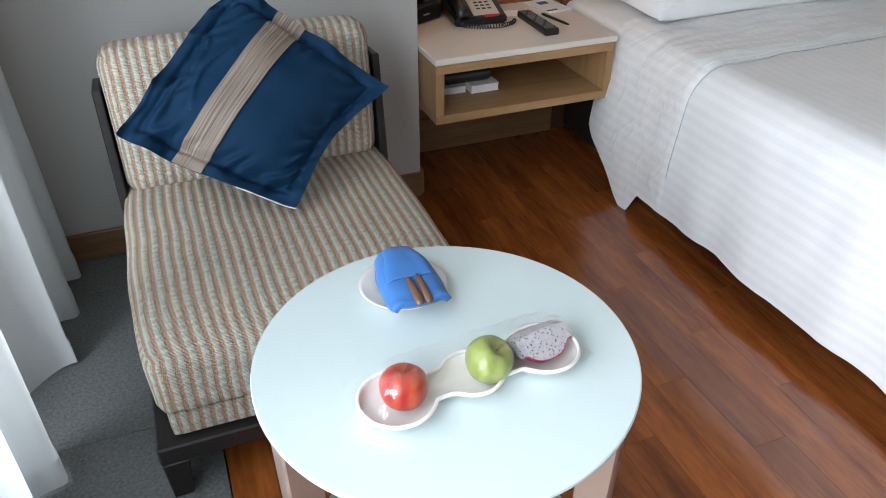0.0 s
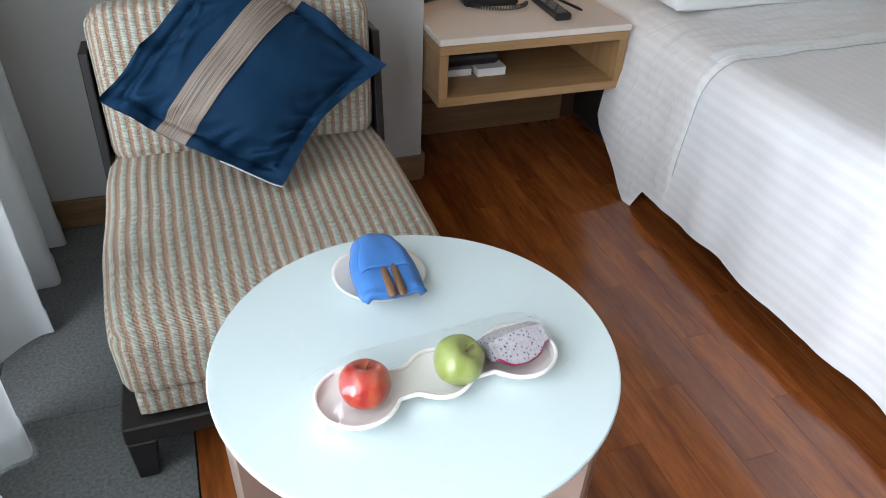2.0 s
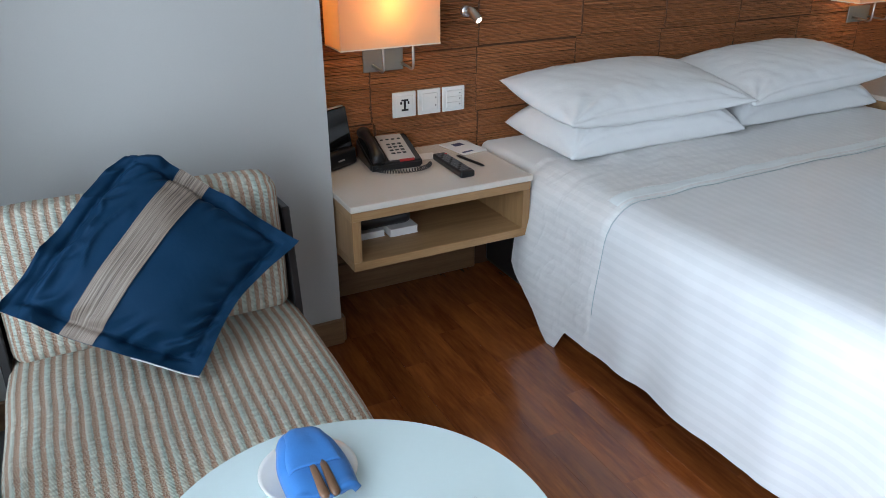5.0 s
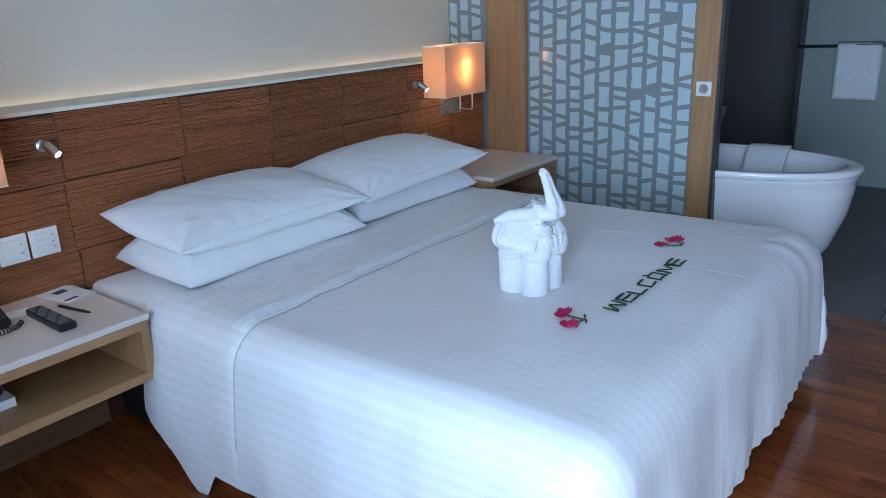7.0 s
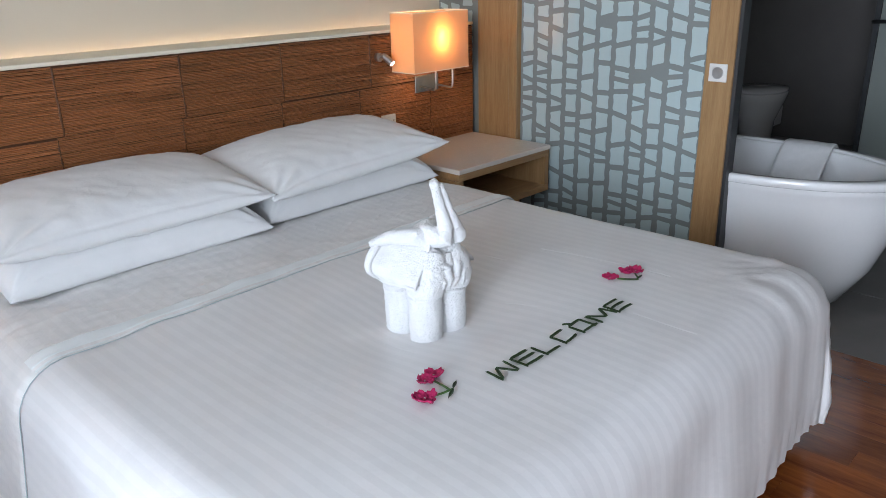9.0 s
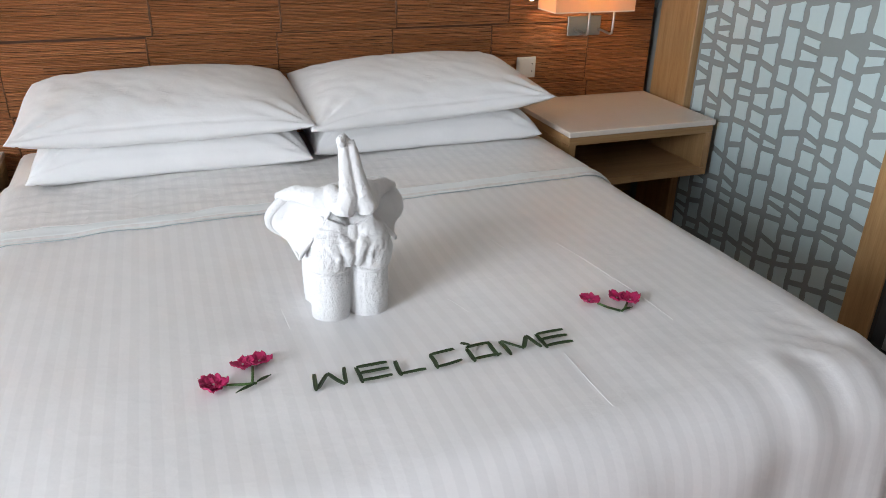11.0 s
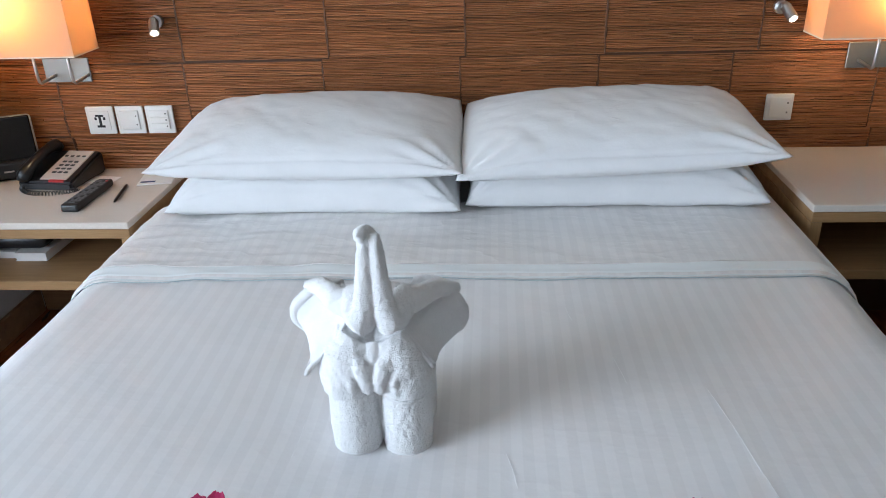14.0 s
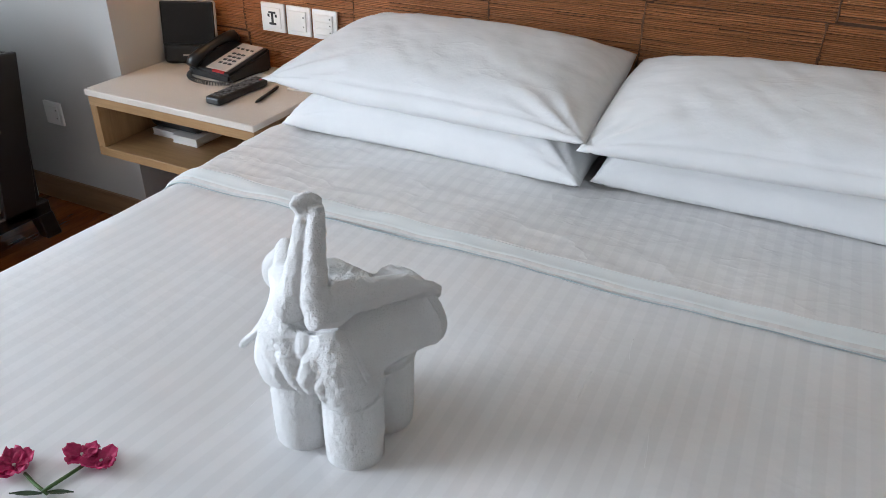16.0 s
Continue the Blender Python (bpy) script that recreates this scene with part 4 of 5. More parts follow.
# plate with napkin and cutlery
PC = (-2.221, -1.489)
plate = solid("plate", turned([(0.02, 0.001), (0.045, 0.001), (0.050, 0.004), (0.070, 0.011), (0.0755, 0.014), (0.0755, 0.016), (0.069, 0.0135), (0.048, 0.006), (0.02, 0.005)], (*PC, TZ), 48), M_CERAMIC, "small white plate under a blue napkin", "plate", (*PC, TZ), True)
nap = thing("napkin", (PC[0], PC[1], TZ + 0.02), "blue folded paper napkin pocket with wooden-handled cutlery", "napkin")
n_dir, n_side = Vector((-0.02, -1.0, 0)).normalized(), Vector((1.0, -0.02, 0)).normalized()


def napkin_point(u, v, lift):
    w = 0.030 + 0.013 * ease(0.0, 0.5, v) - 0.002 * ease(0.6, 1.0, v)
    x = (u * 2 - 1) * w
    y = (v - 0.5) * 0.145
    round_end = 0.008 * (1 - v) ** 6 * abs(u * 2 - 1) ** 2
    side = abs(u * 2 - 1)
    z = 0.020 + 0.014 * (1 - side ** 7) + 0.0035 * wob(u * 3, v * 4, lift * 90) + 0.006 * math.exp(-((v - 0.22) / 0.2) ** 2) - 0.006 * ease(0.75, 1.0, v) + 0.010 * ease(0.86, 1.0, v) * ease(0.5, 1.0, side)
    p = Vector((PC[0] + 0.004, PC[1] - 0.016, TZ)) + n_side * x + n_dir * (y + round_end)
    return p + Vector((0, 0, z + lift))


bm = sheet(lambda u, v: napkin_point(u, v, 0.0), 20, 24)
part("lower_fold", thicken(bm, 0.012), M_NAPKIN, nap, smooth=True)
bm = sheet(lambda u, v: napkin_point(-0.02 + 1.04 * u, v * 0.60 + 0.02, 0.014 * (1 - ease(0.86, 1, abs(2 * u - 1))) + 0.001), 24, 18)
part("pocket", thicken(bm, 0.002), M_NAPKIN, nap, smooth=True)
for dx, lab in ((-0.007, "fork"), (0.009, "knife")):
    c0 = Vector((PC[0] + 0.006, PC[1] - 0.012, TZ)) + n_side * dx
    bm = tube([c0 + n_dir * y + Vector((0, 0, z)) for y, z in ((0.012, 0.046), (0.03, 0.047), (0.055, 0.045), (0.080, 0.041), (0.086, 0.040))], [0.0045, 0.0056, 0.0066, 0.0074, 0.0050], 8, None, True, 0.6)
    part("cutlery_handle", bm, M_CUTLERY, nap, "brown wooden handle", True)

# three-lobed fruit dish
LOBES = [(-2.319, -1.750, 0.055), (-2.203, -1.742, 0.046), (-2.083, -1.731, 0.053)]


def dish_outline():
    """The outline of three round bowls joined by narrow necks."""
    axis = Vector((LOBES[2][0] - LOBES[0][0], LOBES[2][1] - LOBES[0][1], 0)).normalized()
    nrm = Vector((-axis.y, axis.x, 0))
    o = Vector((*LOBES[1][:2], 0))

    def half(s):
        tot = 0.0
        for x, y, r in LOBES:
            d = (Vector((x, y, 0)) - o).dot(axis)
            q = r * r - (s - d) ** 2
            if q > 0:
                tot += (math.sqrt(q)) ** 6
        return max(tot ** (1 / 6), 0.026)

    lo = (Vector((*LOBES[0][:2], 0)) - o).dot(axis) - LOBES[0][2]
    hi = (Vector((*LOBES[2][:2], 0)) - o).dot(axis) + LOBES[2][2]
    return o, axis, nrm, half, lo, hi


d_o, d_axis, d_nrm, d_half, d_lo, d_hi = dish_outline()


def dish_point(u, v, under):
    s = d_lo + (d_hi - d_lo) * (0.5 - 0.5 * math.cos(math.pi * u))
    end = max(0.0, 1 - abs(2 * u - 1) ** 6)
    h = d_half(s)
    if s < d_lo + 0.02 or s > d_hi - 0.02:
        k = LOBES[0] if s < 0 else LOBES[2]
        dd = (Vector((*k[:2], 0)) - d_o).dot(d_axis)
        h = math.sqrt(max(0.0, k[2] ** 2 - (s - dd) ** 2))
    t = 2 * v - 1
    rim = abs(t) ** 2.5
    endrim = abs(2 * u - 1) ** 14
    f = max(rim, endrim)
    z = 0.005 + 0.019 * f - under * (0.004 if f < 0.9 else 0.001)
    return d_o + d_axis * s + d_nrm * (h * t) + Vector((0, 0, TZ + z))


bm = sheet(lambda u, v: dish_point(u, v, 0), 72, 22)
sheet(lambda u, v: dish_point(u, v, 1), 72, 22, bm)
bmesh.ops.remove_doubles(bm, verts=bm.verts[:], dist=0.0004)
bmesh.ops.recalc_face_normals(bm, faces=bm.faces[:])
rimpts = [dish_point(k / 60, 1.0, 0) for k in range(61)] + [dish_point(1 - k / 60, 0.0, 0) for k in range(61)]
tube(rimpts, 0.0035, 8, bm)
solid("fruit_dish", bm, M_CERAMIC, "white ceramic three-lobed fruit dish on the table", "dish", (*LOBES[1][:2], TZ), True)


def apple(name, x, y, z, r, mat, label, tilt):
    t = thing(name, (x, y, z), label, "apple")
    bm = bmesh.new()
    seg, rings = 28, 18
    rot = Euler((radians(tilt[0]), radians(tilt[1]), 0)).to_matrix()
    prof = []
    for i in range(rings + 1):
        a = math.pi * i / rings
        rr = r * (math.sin(a) ** 0.85) * (1 + 0.05 * math.cos(a))
        zz = r * 0.92 * math.cos(a) - 0.36 * r * math.exp(-(rr / (0.30 * r)) ** 2) * (1 if i < rings / 2 else -0.7)
        prof.append((max(rr, 0.0006), zz))
    turned(prof, (0, 0, 0), seg, bm)
    for v in bm.verts:
        a = math.atan2(v.co.y, v.co.x)
        v.co.x *= 1 + 0.018 * math.cos(5 * a)
        v.co.y *= 1 + 0.018 * math.cos(5 * a)
        v.co = rot @ v.co + Vector((x, y, z + r * 0.92))
    part("flesh", bm, mat, t, smooth=True)
    top = Vector((x, y, z + r * 0.92))
    part("stem", tube([top + rot @ Vector((0, 0, r * 0.60)), top + rot @ Vector((0.002, 0.001, r * 0.80)), top + rot @ Vector((0.005, 0.002, r * 0.96))], [0.0016, 0.0013, 0.0018], 6), M_CUTLERY, t)
    return t


apple("red_apple", -2.308, -1.748, TZ + 0.006, 0.0345, M_REDAPPLE, "shiny red apple with yellow streaks in the dish", (-14, 8))
apple("green_apple", -2.176, -1.742, TZ + 0.006, 0.0355, M_GREENAPPLE, "shiny green apple in the dish", (14, 22))

dr = thing("dragon_fruit_slice", (-2.092, -1.722, TZ + 0.01), "slice of white dragon fruit with black seeds and pink skin", "fruit")


def wedge(cut, rad):
    """A lengthwise quarter of the fruit: two cut faces meeting at a ridge, round skin below."""
    bm = bmesh.new()
    n, wid = 14, 0.092
    rot = Euler((0, radians(2), radians(13))).to_matrix()
    top = Vector((-2.086, -1.722, TZ + 0.052))
    rows = []
    for j in range(15):
        w = -1 + 2 * j / 14
        k = math.sqrt(max(0.40, 1 - abs(w) ** 2.6))
        arc = [top + rot @ Vector((w * wid / 2, -k * rad * math.cos(a), -k * rad * math.sin(a))) for a in [radians(38 + 106 * i / n) for i in range(n + 1)]]
        rows.append(([bm.verts.new(p) for p in arc], bm.verts.new(top + rot @ Vector((w * wid / 2, 0, -0.012 * (1 - k))))))
    for (a, ra), (b, rb) in zip(rows, rows[1:]):
        if cut:
            bm.faces.new((ra, rb, b[0], a[0]))
            bm.faces.new((ra, a[n], b[n], rb))
        else:
            for i in range(n):
                bm.faces.new((a[i], b[i], b[i + 1], a[i + 1]))
    if cut:
        for row, ridge in (rows[0], rows[-1]):
            bm.faces.new([ridge] + row)
    bmesh.ops.recalc_face_normals(bm, faces=bm.faces[:])
    return bm


part("flesh", wedge(True, 0.047), M_FLESH, dr, "white seeded flesh")
part("skin", thicken(wedge(False, 0.0472), 0.0015), M_DRAGONSKIN, dr, "thin pink skin", True)

# cling film over the dish


def film_point(u, v):
    t, e = 2 * v - 1, 2 * u - 1
    rise = 0.058 * (1 - abs(e) ** 5) * (1 - abs(t) ** 3)
    crumple = (0.004 + 0.010 * abs(e) ** 4) * wob(u * 22, v * 9, 4.0) + 0.0035 * (1 - abs(wob(u * 30 + v * 8, v * 13, 9.0))) ** 8
    across = 0.054 - 0.014 * math.sin(math.pi * u) * (1 - abs(e))
    return d_o + d_axis * (d_lo - 0.006 + (d_hi - d_lo + 0.012) * u) + d_nrm * (t * across) + Vector((0, 0, TZ + 0.027 + rise + crumple))


bm = sheet(film_point, 72, 30)
film = solid("cling_film", bm, M_FILM, "clear crinkled cling film over the fruit", "film", (*LOBES[1][:2], TZ + 0.02), True)
film.visible_shadow = False

# ---------- things on the bedside shelf ----------
SZ = 0.5305
dock = thing("speaker_dock", (-1.665, -0.075, SZ), "black upright audio dock with silver rim", "speaker")


def slab(cx, cy, w, h, depth, z0, lean_deg, yaw, bevel, bm=None, off=0.0):
    bm = bm if bm else bmesh.new()
    b2 = rounded(-w / 2, w / 2, -depth / 2 + off, depth / 2 + off, 0.0, h, bevel)
    m = Matrix.Translation((cx, cy, z0)) @ Euler((radians(lean_deg), 0, radians(yaw))).to_matrix().to_4x4()
    for v in b2.verts:
        v.co = m @ v.co
    return b2


part("shell", slab(-1.685, -0.086, 0.180, 0.194, 0.026, SZ, -10, 26, 0.012), M_SILVER, dock, "silver rim")
part("front", slab(-1.685, -0.086, 0.172, 0.186, 0.012, SZ + 0.004, -10, 26, 0.005, None, -0.0100), M_GLOSS, dock, "glossy black front")
part("foot", slab(-1.678, -0.100, 0.160, 0.060, 0.040, SZ, -6, 26, 0.012), M_BLACK, dock)
part("mark", slab(-1.669, -0.1195, 0.028, 0.005, 0.002, SZ + 0.028, -6, 26, 0.0), M_KEY, dock)

ph = thing("telephone", (-1.50, -0.15, SZ), "black desk telephone with pale keypad and coiled cord", "telephone")
phm = Matrix.Translation((-1.505, -0.112, SZ)) @ Euler((0, 0, radians(-6))).to_matrix().to_4x4() @ Matrix.Diagonal((0.93, 0.95, 0.97, 1))


def ph_part(name, bm, mat, label="", smooth=False, under=None):
    for v in bm.verts:
        v.co = phm @ v.co
    return part(name, bm, mat, under if under else ph, label, smooth)


def sloped(x0, x1, y0, y1, z0, zf, zb, bevel):
    bm = box(x0, x1, y0, y1, z0, max(zf, zb))
    for v in bm.verts:
        if v.co.z > z0 + 1e-4:
            v.co.z = zf if v.co.y < (y0 + y1) / 2 else zb
    if bevel:
        bmesh.ops.bevel(bm, geom=bm.edges[:], offset=bevel, segments=2, affect='EDGES')
    return bm


phone_body = ph_part("body", sloped(-0.090, 0.104, -0.100, 0.095, 0.0, 0.028, 0.072, 0.007), M_BLACK, "black plastic body")
keypad = ph_part("keypad", sloped(-0.018, 0.080, -0.086, 0.088, 0.030, 0.0335, 0.0725, 0.002), M_KEY, "pale keypad plate")
ph_part("message_panel", sloped(0.020, 0.074, -0.094, -0.086, 0.026, 0.0312, 0.0330, 0.0), M_RED, "red lamp strip", under=phone_body)
for r in range(4):
    for c in range(3):
        x, y = 0.004 + c * 0.021, -0.050 + r * 0.021
        z = 0.0335 + (y + 0.086) / 0.174 * 0.039
        ph_part("key", box(x, x + 0.014, y, y + 0.011, z - 0.004, z + 0.0028, 0.001), M_KEYDARK, under=keypad)
for k in range(4):
    y = 0.048
    ph_part("key", box(-0.010 + k * 0.022, 0.002 + k * 0.022, y, y + 0.008, 0.060, 0.0665, 0.001), M_KEYDARK, under=keypad)
hs = bmesh.new()
tube([(-0.062, -0.108, 0.034), (-0.062, -0.094, 0.048), (-0.062, -0.05, 0.068), (-0.062, 0.0, 0.082), (-0.062, 0.05, 0.090), (-0.062, 0.084, 0.090), (-0.062, 0.098, 0.078)], [0.020, 0.025, 0.020, 0.018, 0.020, 0.026, 0.020], 14, hs, True, 0.8)
ph_part("handset", hs, M_BLACK, "black handset", True)
coil = []
for k in range(240):
    f = k / 239
    a = math.pi * (1.05 + 0.9 * f)
    c = Vector((0.03 + 0.100 * math.cos(a), -0.095 + 0.062 * math.sin(a), 0.012))
    tang = Vector((-math.sin(a), math.cos(a), 0))
    side = Vector((tang.y, -tang.x, 0))
    q = 2 * math.pi * f * 26
    coil.append(c + side * 0.0065 * math.cos(q) + Vector((0, 0, 0.0065 * math.sin(q))))
ph_part("cord", tube(coil, 0.0017, 5), M_BLACK, "coiled black cord", True)

rem = thing("remote_control", (-1.335, -0.335, SZ), "black television remote control with small keys", "remote control")
rm = Matrix.Translation((-1.337, -0.275, SZ)) @ Euler((0, 0, radians(-1))).to_matrix().to_4x4() @ Matrix.Diagonal((1.08, 1.12, 1.1, 1))
bm = box(-0.024, 0.024, -0.098, 0.098, 0.0, 0.021, 0.006, None, 3)
for v in bm.verts:
    v.co.x *= 1 - 0.10 * (v.co.y + 0.098) / 0.196
    v.co = rm @ v.co
remote_body = part("body", bm, M_BLACK, rem, smooth=False)
for r in range(12):
    for c in range(4):
        bm = box(-0.018 + c * 0.0098, -0.0115 + c * 0.0098, -0.084 + r * 0.0142, -0.0765 + r * 0.0142, 0.020, 0.0228, 0.0008)
        for v in bm.verts:
            v.co = rm @ v.co
        part("key", bm, M_RED if (r, c) == (11, 3) else (M_KEYGREY, M_KEYDARK, M_KEYGREY, M_KEYGREY)[(r * 5 + c * 3) % 4], remote_body)

pm = [Vector((-1.268, -0.175, SZ + 0.005)), Vector((-1.240, -0.318, SZ + 0.005))]
pen = thing("pen", (-1.25, -0.21, SZ), "slim black ballpoint pen", "pen")
part("barrel", tube([pm[0].lerp(pm[1], f) for f in (0, 0.1, 0.85, 0.97, 1.0)], [0.003, 0.0048, 0.0048, 0.003, 0.001], 10), M_BLACK, pen, smooth=True)
part("clip", tube([pm[0] + Vector((0, 0, 0.006)), pm[0].lerp(pm[1], 0.35) + Vector((0, 0, 0.0062))], 0.0012, 6), M_CHROME, pen)

pad = thing("notepad", (-1.23, -0.11, SZ), "white card with navy print on the bedside shelf", "card")
bm = box(-0.052, 0.052, -0.075, 0.075, 0.0, 0.004, 0.0004)
pad_m = Matrix.Translation((-1.200, -0.090, SZ)) @ Euler((0, 0, radians(10))).to_matrix().to_4x4()
for v in bm.verts:
    v.co = pad_m @ v.co
part("card", bm, M_PAPER, pad)
for y0, y1, x0, x1 in ((0.015, 0.045, -0.02, 0.02), (-0.062, -0.05, -0.045, 0.0)):
    bm = box(x0, x1, y0, y1, 0.0042, 0.0048)
    for v in bm.verts:
        v.co = pad_m @ v.co
    part("print", bm, M_INK, pad)
note = box(-0.045, 0.045, -0.032, 0.032, 0.0, 0.0012)
for v in note.verts:
    v.co = (Matrix.Translation((-1.372, -0.118, SZ)) @ Euler((0, 0, radians(-8))).to_matrix().to_4x4()) @ v.co
solid("note_paper", note, M_PAPER, "small white slip of note paper", "paper", (-1.335, -0.150, SZ))

# ---------- inside the bedside shelf ----------
IZ = 0.3465


def booklet(x0, x1, y0, y1, z0, h, label, cover=M_PAPER):
    t = thing("book", ((x0 + x1) / 2, (y0 + y1) / 2, z0), label, "book")
    part("page_block", box(x0 + 0.002, x1 - 0.001, y0 + 0.002, y1 - 0.002, z0 + 0.002, z0 + h - 0.002), M_PAPER, t, "white page block")
    part("cover", box(x0, x1, y0, y1, z0, z0 + 0.0018), cover, t)
    part("cover", box(x0, x1, y0, y1, z0 + h - 0.0018, z0 + h), cover, t)


booklet(-1.69, -1.600, -0.30, -0.06, IZ, 0.022, "thin white booklet lying in the shelf")
booklet(-1.588, -1.490, -0.32, -0.05, IZ, 0.026, "white paperback lying in the shelf")
bm = rounded(-1.700, -1.500, -0.300, -0.04, IZ + 0.0265, IZ + 0.078, 0.022)
solid("pouch", bm, M_BLACK, "soft black pouch lying on the booklets", "pouch", (-1.56, -0.18, IZ + 0.025), True)
bm = tube([(-1.50, -0.02, 0.31), (-1.47, -0.026, 0.20), (-1.40, -0.03, 0.13), (-1.30, -0.03, 0.15), (-1.22, -0.026, 0.22), (-1.20, -0.02, 0.31)], 0.0025, 6)
solid("cable", bm, M_BLACK, "thin black cable hanging under the bedside shelf", "cable", (-1.35, -0.03, 0.13), True)

# ---------- towel elephant ----------


def elephant():
    bm = bmesh.new()
    z0, xm = 0.501, -0.323
    ears = []
    fx = (xm - 0.041, xm + 0.041)
    for x in fx:
        for y, tall in ((-1.335, 0.150), (-1.252, 0.15)):
            tube([(x, y, z0), (x, y, z0 + 0.005), (x, y, z0 + 0.06), (x, y + 0.003, z0 + tall)], [0.033, 0.0385, 0.0405, 0.0395], 22, bm)
            for zz, rr in ((0.112, 0.0410), (0.124, 0.0410)):
                tube([(x + rr * math.cos(q), y + rr * math.sin(q), z0 + zz + 0.004 * math.sin(q * 2 + x * 40)) for q in [2 * math.pi * k / 20 for k in range(21)]], 0.0034, 6, bm)
    for x, s in ((fx[0], -1), (fx[1], 1)):
        tube([(x + 0.001 * s, -1.335, z0 + 0.12), (x - 0.002 * s, -1.338, z0 + 0.160), (xm + 0.028 * s, -1.330, z0 + 0.184), (xm + 0.018 * s, -1.300, z0 + 0.192), (xm + 0.018 * s, -1.265, z0 + 0.184), (xm + 0.034 * s, -1.245, z0 + 0.158), (x, -1.248, z0 + 0.11)], [0.038, 0.043, 0.043, 0.042, 0.042, 0.042, 0.038], 20, bm)
    for s in (-1, 1):
        # the roll of each leg folds over the front and curls down between the legs
        tube([(xm + 0.045 * s, -1.345, z0 + 0.124), (xm + 0.045 * s, -1.349, z0 + 0.145), (xm + 0.038 * s, -1.350, z0 + 0.172), (xm + 0.024 * s, -1.342, z0 + 0.202)], [0.0405, 0.0430, 0.0415, 0.034], 22, bm)
        tube([(xm + 0.030 * s, -1.372, z0 + 0.186), (xm + 0.017 * s, -1.385, z0 + 0.174), (xm + 0.010 * s, -1.386, z0 + 0.152), (xm + 0.009 * s, -1.376, z0 + 0.128)], [0.011, 0.0125, 0.0115, 0.008], 12, bm)
        tube([(xm + 0.042 * s, -1.386, z0 + 0.172), (xm + 0.031 * s, -1.391, z0 + 0.150), (xm + 0.034 * s, -1.383, z0 + 0.128)], [0.004, 0.0060, 0.005], 10, bm)
    tube([(xm + 0.002, -1.362, z0 + 0.200), (xm + 0.001, -1.374, z0 + 0.178), (xm - 0.001, -1.374, z0 + 0.150)], [0.014, 0.013, 0.009], 12, bm)
    for s in (-1, 1):
        x = xm + 0.009 + s * 0.0175
        tube([(x + s * 0.022, -1.318, z0 + 0.250), (x + s * 0.010, -1.362, z0 + 0.241), (x + s * 0.002, -1.377, z0 + 0.241), (x - s * 0.003, -1.374, z0 + 0.258), (x - s * 0.0065 - 0.003, -1.359, z0 + 0.296), (x - s * 0.009 - 0.005, -1.346, z0 + 0.332), (x - s * 0.011 - 0.007, -1.338, z0 + 0.350)], [0.020, 0.0220, 0.0215, 0.0175, 0.0132, 0.0108, 0.0095], 16, bm)
    tube([(xm + 0.004, -1.330, z0 + 0.344), (xm - 0.003, -1.337, z0 + 0.353), (xm - 0.009, -1.346, z0 + 0.353), (xm - 0.011, -1.355, z0 + 0.348)], [0.0105, 0.0110, 0.0098, 0.007], 14, bm)
    tube([(xm - 0.050, -1.305, z0 + 0.234), (xm, -1.310, z0 + 0.238), (xm + 0.050, -1.305, z0 + 0.234)], [0.022, 0.030, 0.024], 18, bm)
    for s in (-1, 1):
        back = 0.090 if s < 0 else 0.085
        tube([(xm + s * 0.025, -1.330, z0 + 0.238), (xm + s * 0.056, -1.322, z0 + 0.244), (xm + s * 0.090, -1.332 + back * 0.62, z0 + 0.242), (xm + s * 0.120, -1.332 + back, z0 + 0.226)], [0.024, 0.019, 0.015, 0.009], 14, bm)

        inner = [(0.030, 0.232), (0.064, 0.192), (0.104, 0.148)] if s < 0 else [(0.022, 0.236), (0.056, 0.198), (0.088, 0.164)]
        outer = [(0.060, 0.240), (0.110, 0.226), (0.144, 0.194), (0.136, 0.166), (0.106, 0.140)] if s < 0 else [(0.058, 0.248), (0.098, 0.240), (0.132, 0.200), (0.126, 0.168), (0.092, 0.154)]

        def along(line, v):
            k = min(v * (len(line) - 1), len(line) - 1.0001)
            i, f = int(k), k - int(k)
            p = [Vector(line[max(0, min(len(line) - 1, i + q))]) for q in (-1, 0, 1, 2)]
            return 0.5 * (2 * p[1] + (p[2] - p[0]) * f + (2 * p[0] - 5 * p[1] + 4 * p[2] - p[3]) * f * f + (3 * p[1] - p[0] - 3 * p[2] + p[3]) * f ** 3)

        def ear(u, v, s=s, inner=inner, outer=outer, back=back):
            p = along(inner, v).lerp(along(outer, v), u)
            belly = 0.026 * math.sin(math.pi * u) * math.sin(math.pi * min(1, v + 0.15))
            return Vector((xm + s * p.x, -1.350 + back * u - 0.020 * v * (1 - u) + belly, z0 + 0.003 + p.y + 0.003 * wob(u * 4, v * 4, s)))
        e = thicken(sheet(ear, 56, 56), 0.0055)
        tube([ear(0.97, 0.86 * k / 20) + Vector((0, 0.004, -0.002)) for k in range(21)], [0.003 + (0.0065 if s < 0 else 0.0050) * math.sin(math.pi * min(1.0, 0.08 + k / 21)) ** 0.8 for k in range(21)], 12, e)
        tube([ear(0.0, k / 16) for k in range(17)] + [ear(1.0, 1 - k / 16) for k in range(17)], 0.0034, 8, e)
        ears.append(e)
    for piece in [bm] + ears:
        for v in piece.verts:
            v.co.y += 0.021
            v.co.z = z0 + (v.co.z - z0) * 1.085
    bmesh.ops.recalc_face_normals(bm, faces=bm.faces[:])
    tex = bpy.data.textures.new("terry_clouds", 'CLOUDS')
    tex.noise_scale, tex.noise_depth = 0.007, 3
    fig = thing("towel_figure", (-0.326, -1.26, z0), "white terry towel folded into an elephant, standing on the duvet", "folded towel")
